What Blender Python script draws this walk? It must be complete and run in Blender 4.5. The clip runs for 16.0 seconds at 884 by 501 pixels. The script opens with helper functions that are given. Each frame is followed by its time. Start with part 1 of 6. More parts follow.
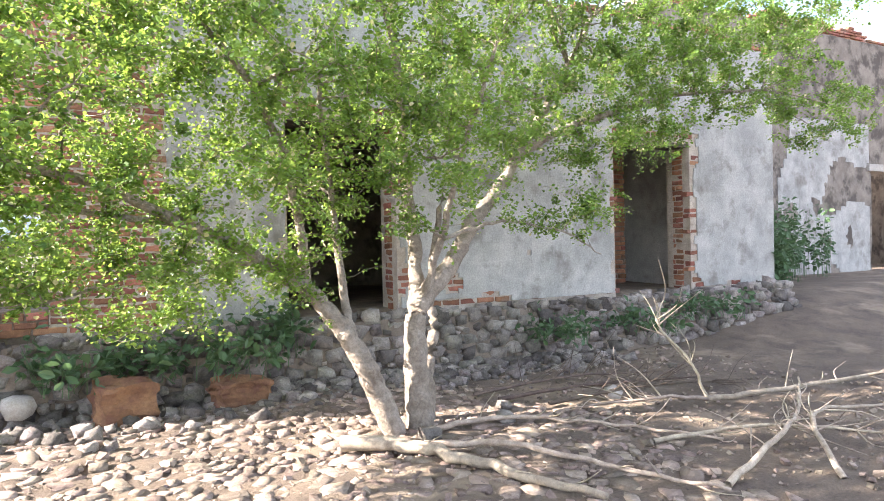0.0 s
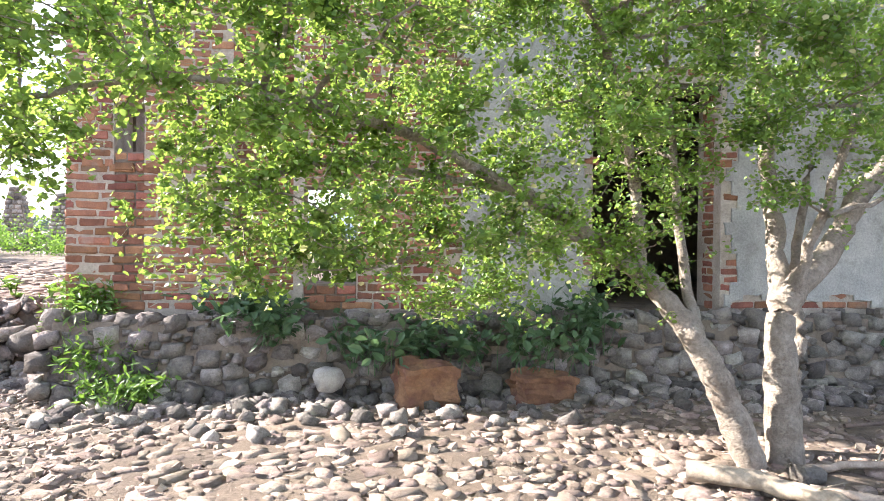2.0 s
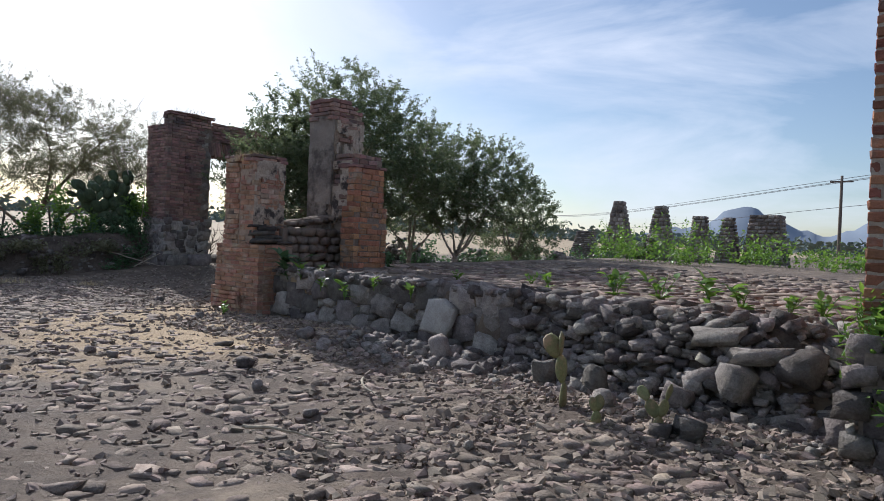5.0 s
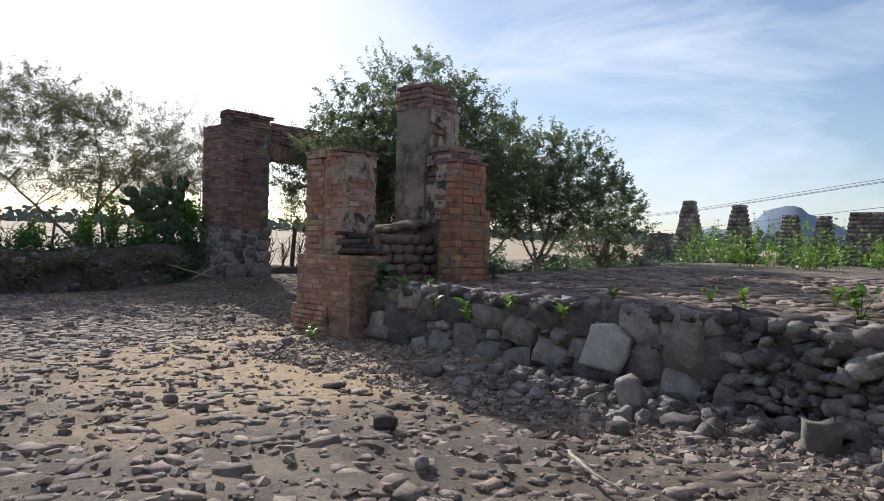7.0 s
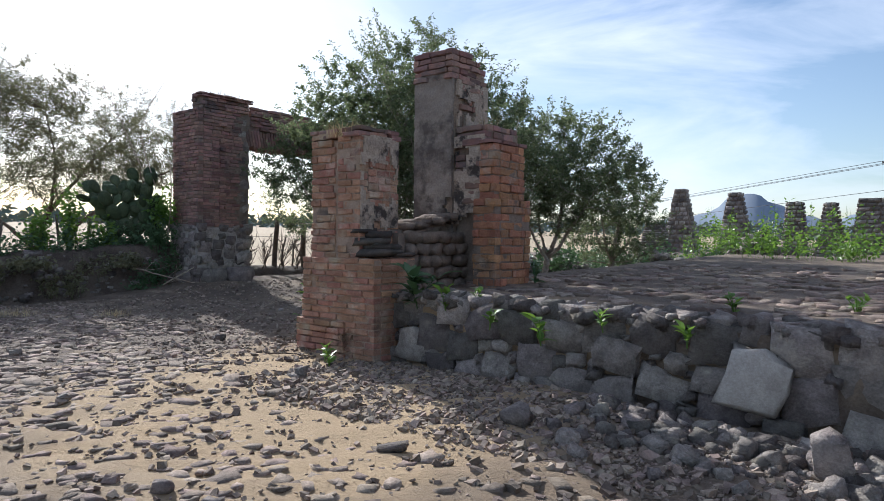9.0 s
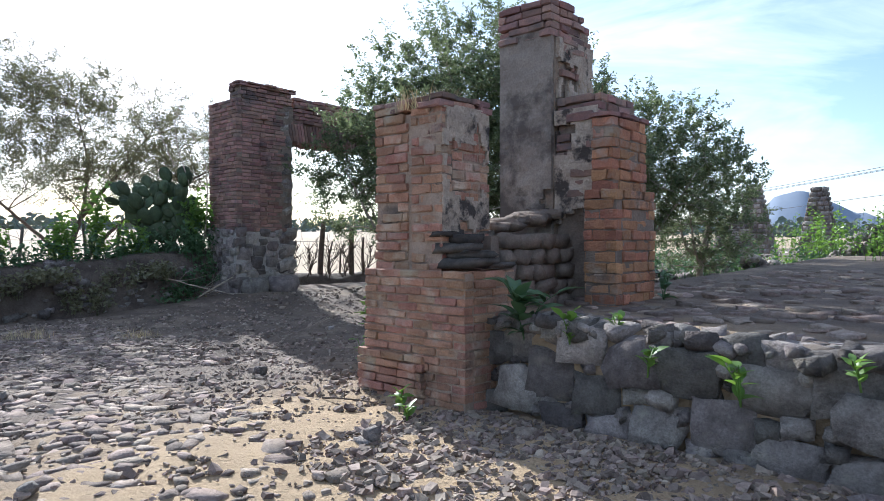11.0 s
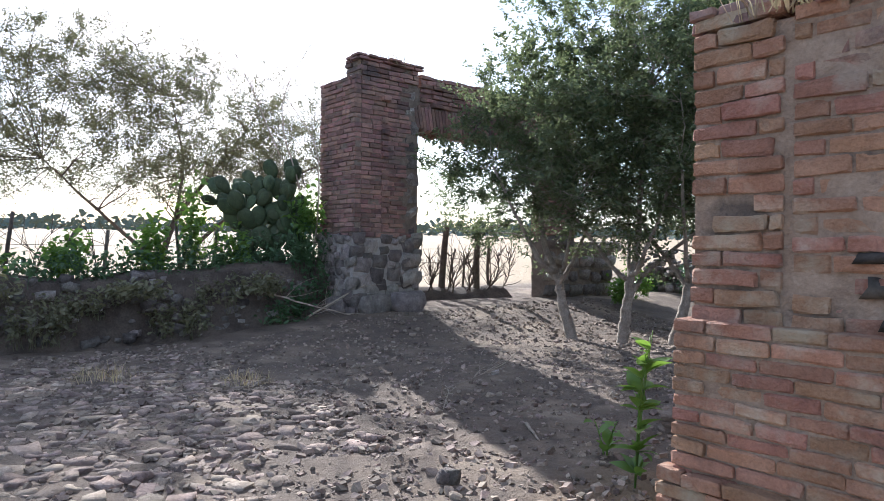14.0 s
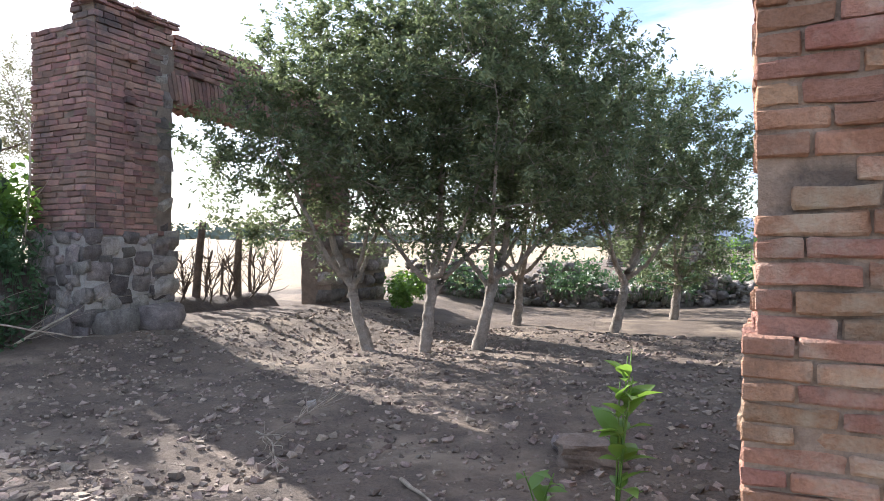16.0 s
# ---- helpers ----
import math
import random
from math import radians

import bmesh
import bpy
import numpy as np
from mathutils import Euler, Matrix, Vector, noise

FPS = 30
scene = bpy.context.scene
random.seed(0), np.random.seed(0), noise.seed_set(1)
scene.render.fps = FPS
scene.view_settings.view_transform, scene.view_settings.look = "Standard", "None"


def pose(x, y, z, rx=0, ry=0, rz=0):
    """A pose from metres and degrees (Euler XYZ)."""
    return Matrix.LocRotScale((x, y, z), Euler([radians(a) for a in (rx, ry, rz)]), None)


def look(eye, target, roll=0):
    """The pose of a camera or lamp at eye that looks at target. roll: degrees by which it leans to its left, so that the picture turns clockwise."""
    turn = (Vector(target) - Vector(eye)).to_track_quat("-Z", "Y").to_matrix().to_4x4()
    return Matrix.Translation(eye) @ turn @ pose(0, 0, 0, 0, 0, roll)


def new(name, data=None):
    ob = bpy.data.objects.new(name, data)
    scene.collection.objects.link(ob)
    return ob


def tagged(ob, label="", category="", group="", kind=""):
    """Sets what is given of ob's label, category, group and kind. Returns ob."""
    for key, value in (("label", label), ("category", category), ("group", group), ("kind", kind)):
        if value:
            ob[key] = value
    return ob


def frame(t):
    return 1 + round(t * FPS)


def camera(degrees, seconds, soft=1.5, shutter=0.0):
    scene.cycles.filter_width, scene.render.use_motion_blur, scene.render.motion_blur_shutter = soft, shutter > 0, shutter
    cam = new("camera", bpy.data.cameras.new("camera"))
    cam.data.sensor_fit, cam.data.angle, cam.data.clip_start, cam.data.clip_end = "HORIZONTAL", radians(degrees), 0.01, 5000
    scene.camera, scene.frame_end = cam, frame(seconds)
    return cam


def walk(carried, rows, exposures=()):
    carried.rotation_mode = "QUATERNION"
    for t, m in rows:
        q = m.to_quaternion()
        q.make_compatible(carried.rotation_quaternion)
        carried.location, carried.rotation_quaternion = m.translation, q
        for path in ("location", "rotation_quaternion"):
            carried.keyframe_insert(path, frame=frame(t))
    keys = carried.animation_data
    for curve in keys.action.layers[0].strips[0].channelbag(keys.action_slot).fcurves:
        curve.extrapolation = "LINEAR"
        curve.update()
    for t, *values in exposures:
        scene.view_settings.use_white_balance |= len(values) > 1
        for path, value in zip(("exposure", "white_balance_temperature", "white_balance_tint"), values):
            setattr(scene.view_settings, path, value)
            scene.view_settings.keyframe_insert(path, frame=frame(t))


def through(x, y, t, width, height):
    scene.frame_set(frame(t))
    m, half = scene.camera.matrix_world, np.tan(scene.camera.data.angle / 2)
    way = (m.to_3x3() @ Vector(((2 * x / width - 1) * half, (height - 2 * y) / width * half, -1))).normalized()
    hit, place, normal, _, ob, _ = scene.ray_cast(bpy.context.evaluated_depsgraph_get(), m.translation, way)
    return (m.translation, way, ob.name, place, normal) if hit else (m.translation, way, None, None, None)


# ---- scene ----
cam = camera(67.6, 16.0, soft=0.9)
PATH = [
    (0, (-0.145, 0.235, 1.567), (0.797, 2.0, 1.542), -1.3),
    (0.5, (-0.158, 0.412, 1.504), (0.524, 2.292, 1.493), -0.6),
    (1, (-0.183, 0.663, 1.493), (0.377, 2.583, 1.485), -0.4),
    (1.5, (-0.237, 0.939, 1.447), (0.157, 2.9, 1.439), -0.1),
    (2, (-0.377, 1.271, 1.4), (-0.163, 3.259, 1.377), 0.5),
    (2.5, (-0.546, 1.615, 1.304), (-0.6, 3.614, 1.294), 0.6),
    (3, (-0.874, 1.875, 1.205), (-1.155, 3.856, 1.201), 1.1),
    (3.5, (-1.329, 2.1, 1.205), (-1.942, 4.003, 1.18), 2.0),
    (4, (-1.8, 2.208, 1.229), (-2.79, 3.945, 1.197), 2.1),
    (4.5, (-2.21, 2.337, 1.22), (-3.429, 3.923, 1.201), 2.1),
    (5, (-2.629, 2.431, 1.253), (-3.897, 3.977, 1.234), 2.4),
    (7.5, (-5.179, 3.151, 1.261), (-6.533, 4.623, 1.255), 1.4),
    (8, (-5.544, 3.265, 1.315), (-6.821, 4.803, 1.286), 0.8),
    (8.5, (-6.068, 3.488, 1.322), (-7.34, 5.032, 1.293), 0.6),
    (11, (-8.268, 4.845, 1.348), (-9.632, 6.308, 1.327), -0.1),
    (11.5, (-8.771, 5.13, 1.386), (-10.185, 6.544, 1.356), 0.4),
    (12, (-9.244, 5.291, 1.403), (-10.668, 6.695, 1.365), 0.5),
    (12.5, (-9.721, 5.434, 1.41), (-11.182, 6.8, 1.395), 0.2),
    (13, (-10.236, 5.572, 1.453), (-11.747, 6.881, 1.429), 0.8),
    (13.5, (-10.761, 5.7, 1.508), (-12.276, 7.005, 1.485), 0.9),
    (14, (-11.237, 5.874, 1.461), (-12.763, 7.166, 1.45), 0.5),
    (14.5, (-11.658, 6.021, 1.475), (-13.177, 7.322, 1.456), 0.5),
    (15, (-12.126, 6.138, 1.524), (-13.592, 7.499, 1.507), 0.8),
    (15.5, (-12.509, 6.315, 1.553), (-13.846, 7.803, 1.53), 0.4),
    (16, (-12.896, 6.421, 1.399), (-13.787, 8.212, 1.404), 0.1),
]
walk(cam, [(t, look(*row)) for t, *row in PATH],
     [(0, 2.7, 6600, 16), (2, 2.45, 6350, 15), (3, 2.05, 6250, 13), (3.5, 1.45, 5900, 7), (4.0, 0.75, 5500, 6), (4.5, 0.22, 5650, 12), (7.5, 0.36, 5950, 12),
      (8.5, 0.45, 5850, 11), (11, 1.05, 5500, 10), (13, 1.2, 5650, 12), (15, 1.28, 5800, 13), (16, 1.65, 6000, 14)])

# ---- light ----
SUN_YAW, SUN_UP = 69.5, 27.0        # degrees left of +y, degrees over the horizon
sun_way = Vector((-math.sin(radians(SUN_YAW)) * math.cos(radians(SUN_UP)),
                  math.cos(radians(SUN_YAW)) * math.cos(radians(SUN_UP)), math.sin(radians(SUN_UP))))
world = bpy.data.worlds.new("sky")
scene.world = world
world.use_nodes = True


def build_sky():
    tree_ = world.node_tree
    n, l = tree_.nodes, tree_.links
    sky = n.new("ShaderNodeTexSky")
    sky.sky_type, sky.sun_disc = "NISHITA", False
    sky.sun_elevation, sky.sun_rotation = radians(SUN_UP), radians(-SUN_YAW)
    sky.dust_density, sky.air_density = 0.8, 1.0
    coord = n.new("ShaderNodeTexCoord")
    stretch = n.new("ShaderNodeMapping")
    stretch.inputs["Rotation"].default_value = (0, radians(14), radians(35))
    stretch.inputs["Scale"].default_value = (1.0, 2.2, 5.0)
    l.new(coord.outputs["Generated"], stretch.inputs["Vector"])
    cloud = n.new("ShaderNodeTexNoise")
    cloud.inputs["Scale"].default_value, cloud.inputs["Detail"].default_value = 1.7, 9
    cloud.inputs["Roughness"].default_value, cloud.inputs["Distortion"].default_value = 0.58, 0.5
    l.new(stretch.outputs[0], cloud.inputs["Vector"])
    ramp = n.new("ShaderNodeValToRGB")
    ramp.color_ramp.elements[0].position, ramp.color_ramp.elements[1].position = 0.43, 0.80
    ramp.color_ramp.elements[0].color = (0.03, 0.03, 0.03, 1)
    l.new(cloud.outputs[0], ramp.inputs[0])
    mix = n.new("ShaderNodeMix")
    mix.data_type = "RGBA"
    l.new(ramp.outputs[0], mix.inputs["Factor"])
    l.new(sky.outputs[0], mix.inputs["A"])
    mix.inputs["B"].default_value = (8.6, 8.8, 9.3, 1)
    l.new(mix.outputs["Result"], n["Background"].inputs[0])
    n["Background"].inputs[1].default_value = 0.09


build_sky()
sun = new("sun", bpy.data.lights.new("sun", "SUN"))
sun.data.energy, sun.data.angle, sun.data.color = 5.0, radians(0.6), (1, 0.93, 0.82)
sun.matrix_world = look(sun_way * 40, (0, 0, 0))

# ---- materials ----
def node_mat(name):
    m = bpy.data.materials.new(name)
    m.use_nodes = True
    return m, m.node_tree.nodes, m.node_tree.links, m.node_tree.nodes["Principled BSDF"]


def piece_random(n, l):
    """A number from 0 to 1 that differs from piece to piece."""
    info, geo, add, fr = (n.new("ShaderNodeObjectInfo"), n.new("ShaderNodeNewGeometry"),
                          n.new("ShaderNodeMath"), n.new("ShaderNodeMath"))
    l.new(info.outputs["Random"], add.inputs[0])
    l.new(geo.outputs["Random Per Island"], add.inputs[1])
    fr.operation = "FRACT"
    l.new(add.outputs[0], fr.inputs[0])
    return fr.outputs[0], geo.outputs["Position"]


def noise_node(n, l, vector, scale, detail=5, rough=0.6):
    t = n.new("ShaderNodeTexNoise")
    t.inputs["Scale"].default_value, t.inputs["Detail"].default_value, t.inputs["Roughness"].default_value = scale, detail, rough
    l.new(vector, t.inputs["Vector"])
    return t.outputs[0]


def ramp_node(n, l, value, lo, hi, a=(0, 0, 0), b=(1, 1, 1)):
    r = n.new("ShaderNodeValToRGB")
    r.color_ramp.elements[0].position, r.color_ramp.elements[1].position = lo, hi
    r.color_ramp.elements[0].color, r.color_ramp.elements[1].color = (*a, 1), (*b, 1)
    l.new(value, r.inputs[0])
    return r.outputs[0]


def mix_node(n, l, factor, a, b, blend="MIX"):
    x = n.new("ShaderNodeMix")
    x.data_type, x.blend_type = "RGBA", blend
    for socket, value in (("Factor", factor), ("A", a), ("B", b)):
        if isinstance(value, (tuple, float, int)):
            x.inputs[socket].default_value = (*value, 1) if isinstance(value, tuple) else value
        else:
            l.new(value, x.inputs[socket])
    return x.outputs["Result"]


def surface(name, c1, c2, scale=6.0, grain=70.0, rough=0.92, bump=0.4, spread=0.3, hue=0.02,
            stain=None, stain_scale=1.5, stain_at=(0.55, 0.68), grain_mix=0.45, bump_size=0.01, grime=None, grime_at=(0.56, 0.68)):
    """Mottled mineral surface: two colours, fine grain, differing pieces and stains."""
    m, n, l, bsdf = node_mat(name)
    rnd, pos = piece_random(n, l)
    big = ramp_node(n, l, noise_node(n, l, pos, scale), 0.35, 0.65)
    col = mix_node(n, l, big, c1, c2)
    fine = noise_node(n, l, pos, grain, 6, 0.7)
    col = mix_node(n, l, grain_mix, col, ramp_node(n, l, fine, 0.3, 0.72, (0.25, 0.25, 0.25), (1, 1, 1)), "MULTIPLY")
    if stain:
        mask = ramp_node(n, l, noise_node(n, l, pos, stain_scale, 8, 0.65), *stain_at)
        col = mix_node(n, l, mask, col, stain)
    if grime:
        mask = ramp_node(n, l, noise_node(n, l, pos, 1.35, 9, 0.7), *grime_at)
        col = mix_node(n, l, mask, col, grime)
    if spread:
        hsv = n.new("ShaderNodeHueSaturation")
        for socket, lo, hi in (("Value", 1 - spread, 1 + spread), ("Hue", 0.5 - hue, 0.5 + hue)):
            k = n.new("ShaderNodeMapRange")
            k.inputs["To Min"].default_value, k.inputs["To Max"].default_value = lo, hi
            if socket == "Hue":
                w = n.new("ShaderNodeMath")
                w.operation = "PINGPONG"
                w.inputs[1].default_value = 0.13
                l.new(rnd, w.inputs[0])
                k.inputs["From Max"].default_value = 0.13
                l.new(w.outputs[0], k.inputs["Value"])
            else:
                l.new(rnd, k.inputs["Value"])
            l.new(k.outputs[0], hsv.inputs[socket])
        l.new(col, hsv.inputs["Color"])
        col = hsv.outputs[0]
    l.new(col, bsdf.inputs["Base Color"])
    bsdf.inputs["Roughness"].default_value = rough
    bsdf.inputs["Specular IOR Level"].default_value = 0.3
    b = n.new("ShaderNodeBump")
    b.inputs["Strength"].default_value, b.inputs["Distance"].default_value = bump, bump_size
    add = n.new("ShaderNodeMath")
    l.new(fine, add.inputs[0])
    l.new(noise_node(n, l, pos, scale * 3, 5), add.inputs[1])
    l.new(add.outputs[0], b.inputs["Height"])
    l.new(b.outputs[0], bsdf.inputs["Normal"])
    return m


def leafy(name, dark, light, through=0.4, rough=0.45, glow=(0.25, 0.42, 0.04), bloom=None, patch=(0.35, 0.7)):
    """A leaf: each one its own green, and light comes through it."""
    m, n, l, bsdf = node_mat(name)
    rnd, pos = piece_random(n, l)
    col = mix_node(n, l, rnd, dark, light)
    col = mix_node(n, l, ramp_node(n, l, noise_node(n, l, pos, 1.3, 3), *patch), col, light)
    if bloom:                                            # a few cream seed heads among the leaves
        col = mix_node(n, l, ramp_node(n, l, rnd, 0.945, 0.955), col, bloom)
    l.new(col, bsdf.inputs["Base Color"])
    bsdf.inputs["Roughness"].default_value = rough
    tr = n.new("ShaderNodeBsdfTranslucent")
    l.new(mix_node(n, l, 0.5, col, glow), tr.inputs["Color"])
    mx = n.new("ShaderNodeMixShader")
    mx.inputs[0].default_value = through
    l.new(bsdf.outputs[0], mx.inputs[1])
    l.new(tr.outputs[0], mx.inputs[2])
    l.new(mx.outputs[0], n["Material Output"].inputs["Surface"])
    return m


EARTH = surface("earth", (0.26, 0.20, 0.152), (0.16, 0.125, 0.10), scale=2.1, grain=45, bump=1.0, spread=0,
                stain=(0.31, 0.245, 0.18), stain_scale=0.8, stain_at=(0.52, 0.66), bump_size=0.03, grain_mix=0.6)
COBBLE = surface("cobble", (0.42, 0.335, 0.28), (0.235, 0.178, 0.145), scale=14, grain=65, bump=1.0, spread=0.42, hue=0.02, bump_size=0.015,
                 stain=(0.27, 0.21, 0.165), stain_scale=5, stain_at=(0.5, 0.62))
PEBBLE = surface("pebble", (0.37, 0.295, 0.235), (0.22, 0.17, 0.14), scale=14, grain=90, bump=0.3, spread=0.5, hue=0.02)
FIELDSTONE = surface("field_stone", (0.43, 0.38, 0.345), (0.22, 0.19, 0.175), scale=8, grain=55, bump=1.0, spread=0.55, hue=0.03, bump_size=0.03,
                     stain=(0.40, 0.36, 0.30), stain_scale=4, stain_at=(0.57, 0.7), grain_mix=0.6)
PALESTONE = surface("pale_stone", (0.55, 0.52, 0.47), (0.40, 0.37, 0.33), scale=7, grain=60, bump=0.4, spread=0.1)
MORTAR = surface("mortar", (0.32, 0.255, 0.205), (0.20, 0.16, 0.13), scale=5, grain=50, bump=0.9, spread=0, bump_size=0.02)
LIME = surface("lime_mortar", (0.66, 0.58, 0.50), (0.47, 0.39, 0.33), scale=5, grain=50, bump=0.9, spread=0, bump_size=0.02)
BRICK = surface("brick", (0.43, 0.195, 0.125), (0.28, 0.13, 0.09), scale=9, grain=80, bump=0.8, spread=0.36, hue=0.018,
                stain=(0.30, 0.24, 0.20), stain_scale=2.2, stain_at=(0.56, 0.72))
PIERMORTAR = surface("sandy_mortar", (0.52, 0.40, 0.31), (0.36, 0.265, 0.20), scale=5, grain=50, bump=0.9, spread=0, bump_size=0.02,
                     stain=(0.14, 0.11, 0.09), stain_scale=2.0, stain_at=(0.54, 0.66))
PIERPLASTER = surface("sandy_plaster", (0.62, 0.52, 0.42), (0.44, 0.36, 0.29), scale=6, grain=40, bump=1.0, spread=0, bump_size=0.03,
                      stain=(0.07, 0.06, 0.055), stain_scale=3.4, stain_at=(0.52, 0.6), grain_mix=0.5)
BRICKPALE = surface("pale_brick", (0.56, 0.32, 0.225), (0.41, 0.215, 0.145), scale=5, grain=60, bump=1.0, grime=(0.16, 0.11, 0.09), spread=0.2, hue=0.018,
                    stain=(0.50, 0.40, 0.31), stain_scale=3.2, stain_at=(0.5, 0.66), bump_size=0.02)
BRICKDARK = surface("weathered_brick", (0.38, 0.22, 0.18), (0.25, 0.16, 0.145), scale=7, grain=70, bump=0.7, spread=0.35, hue=0.02,
                    stain=(0.12, 0.10, 0.095), stain_scale=1.6, stain_at=(0.5, 0.66))
PLASTER = surface("old_plaster", (0.60, 0.585, 0.56), (0.40, 0.395, 0.38), scale=2.6, grain=45, bump=0.7, spread=0, bump_size=0.02,
                  stain=(0.22, 0.205, 0.185), stain_scale=1.9, stain_at=(0.52, 0.68), grain_mix=0.5)
BRICKORANGE = surface("orange_brick", (0.55, 0.285, 0.16), (0.37, 0.185, 0.115), scale=6, grain=60, bump=1.0, spread=0.22, hue=0.015,
                      stain=(0.42, 0.32, 0.25), stain_scale=3.0, stain_at=(0.54, 0.68), bump_size=0.02, grime=(0.13, 0.10, 0.085))
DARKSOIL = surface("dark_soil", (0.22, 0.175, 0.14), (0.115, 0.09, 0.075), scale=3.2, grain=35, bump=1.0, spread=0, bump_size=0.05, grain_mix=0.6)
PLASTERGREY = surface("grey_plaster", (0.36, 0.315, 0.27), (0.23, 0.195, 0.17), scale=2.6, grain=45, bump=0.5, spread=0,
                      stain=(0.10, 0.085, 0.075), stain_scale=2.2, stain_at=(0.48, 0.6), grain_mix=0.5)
MUDPLASTER = surface("mud_plaster", (0.44, 0.35, 0.27), (0.29, 0.225, 0.175), scale=5, grain=40, bump=1.0, spread=0, bump_size=0.03,
                     stain=(0.12, 0.095, 0.08), stain_scale=3.0, stain_at=(0.5, 0.6), grain_mix=0.55)
DARKSTONE = surface("dark_stone", (0.13, 0.11, 0.098), (0.055, 0.048, 0.043), scale=6, grain=50, bump=0.8, spread=0.3)
TUFF = surface("orange_tuff", (0.36, 0.21, 0.11), (0.19, 0.10, 0.065), scale=6, grain=40, bump=1.0, spread=0.15, bump_size=0.02,
               stain=(0.20, 0.10, 0.07), stain_scale=6)
BARK = surface("bark", (0.52, 0.45, 0.38), (0.31, 0.26, 0.21), scale=9, grain=45, bump=1.0, spread=0, bump_size=0.03, grain_mix=0.6,
               stain=(0.18, 0.14, 0.11), stain_scale=4, stain_at=(0.58, 0.7))
DEADWOOD = surface("dead_wood", (0.52, 0.44, 0.35), (0.32, 0.26, 0.20), scale=14, grain=80, bump=0.5, spread=0.2)
TWIGWOOD = surface("dark_twig", (0.19, 0.145, 0.11), (0.11, 0.085, 0.07), scale=14, grain=80, bump=0.5, spread=0.2)
POSTWOOD = surface("post_wood", (0.22, 0.18, 0.145), (0.12, 0.10, 0.085), scale=10, grain=70, bump=0.6, spread=0.2)
STRAW = surface("straw", (0.62, 0.50, 0.30), (0.45, 0.35, 0.20), scale=3, grain=40, bump=0.2, spread=0.3)
METAL = surface("wire", (0.06, 0.06, 0.065), (0.04, 0.04, 0.045), scale=3, rough=0.6, bump=0.1, spread=0)
LEAF = leafy("tree_leaf", (0.013, 0.065, 0.02), (0.19, 0.325, 0.07), 0.42, glow=(0.50, 0.66, 0.10), bloom=(0.5, 0.45, 0.28), patch=(0.46, 0.74))
LEAFDARK = leafy("grove_leaf", (0.038, 0.075, 0.042), (0.19, 0.225, 0.115), 0.42, glow=(0.26, 0.31, 0.14), patch=(0.45, 0.8))
LEAFPALE = leafy("acacia_leaf", (0.10, 0.10, 0.06), (0.19, 0.18, 0.10), 0.3, glow=(0.25, 0.26, 0.12))
LEAFWEED = leafy("weed_leaf", (0.07, 0.15, 0.035), (0.16, 0.27, 0.06), 0.42)
# darker, bluer copy of the weed leaf: shade put into its colour
LEAFSHADE = leafy("shaded_leaf", (0.05, 0.11, 0.05), (0.09, 0.16, 0.07), 0.3, glow=(0.12, 0.2, 0.08))
CACTUS = surface("cactus_skin", (0.095, 0.13, 0.065), (0.06, 0.085, 0.045), scale=7, grain=50, rough=0.6, bump=0.3, spread=0.25,
                 stain=(0.22, 0.20, 0.12), stain_scale=5, stain_at=(0.62, 0.74))
CACTUSDRY = surface("dry_cactus_skin", (0.26, 0.27, 0.13), (0.17, 0.17, 0.08), scale=9, grain=50, rough=0.7, bump=0.4, spread=0.2,
                    stain=(0.35, 0.26, 0.15), stain_scale=9, stain_at=(0.5, 0.66))


def ground_material():
    """Trodden earth, with the pale stubble field beyond the boundary wall."""
    m = EARTH
    n, l = m.node_tree.nodes, m.node_tree.links
    bsdf = n["Principled BSDF"]
    old = bsdf.inputs["Base Color"].links[0].from_socket
    geo = n.new("ShaderNodeNewGeometry")
    sep = n.new("ShaderNodeSeparateXYZ")
    l.new(geo.outputs["Position"], sep.inputs[0])
    field = n.new("ShaderNodeMapRange")
    field.inputs["From Min"].default_value, field.inputs["From Max"].default_value = -24.5, -27.0
    l.new(sep.outputs[0], field.inputs["Value"])
    straw = mix_node(n, l, noise_node(n, l, geo.outputs["Position"], 0.05, 6), (0.37, 0.285, 0.185), (0.46, 0.365, 0.245))
    away = n.new("ShaderNodeVectorMath")                 # washed sand before the brick pier
    away.operation = "DISTANCE"
    l.new(geo.outputs["Position"], away.inputs[0])
    away.inputs[1].default_value = (-11.2, 7.3, 0)
    wob = n.new("ShaderNodeMath")
    wob.operation = "MULTIPLY_ADD"
    l.new(noise_node(n, l, geo.outputs["Position"], 0.9, 6), wob.inputs[0])
    wob.inputs[1].default_value = -4.0
    l.new(away.outputs["Value"], wob.inputs[2])
    sand = n.new("ShaderNodeMapRange")
    sand.inputs["From Min"].default_value, sand.inputs["From Max"].default_value = 1.4, -0.6
    l.new(wob.outputs[0], sand.inputs["Value"])
    grit = mix_node(n, l, noise_node(n, l, geo.outputs["Position"], 55, 5), (0.33, 0.23, 0.135), (0.56, 0.42, 0.255))
    old = mix_node(n, l, sand.outputs[0], old, grit)
    l.new(mix_node(n, l, field.outputs[0], old, straw), bsdf.inputs["Base Color"])


ground_material()


# the haze of distance is put into the base colour here
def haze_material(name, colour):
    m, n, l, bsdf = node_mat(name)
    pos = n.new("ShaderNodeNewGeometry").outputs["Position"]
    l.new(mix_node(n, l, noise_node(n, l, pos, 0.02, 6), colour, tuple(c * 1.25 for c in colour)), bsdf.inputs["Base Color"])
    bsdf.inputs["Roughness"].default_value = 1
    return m


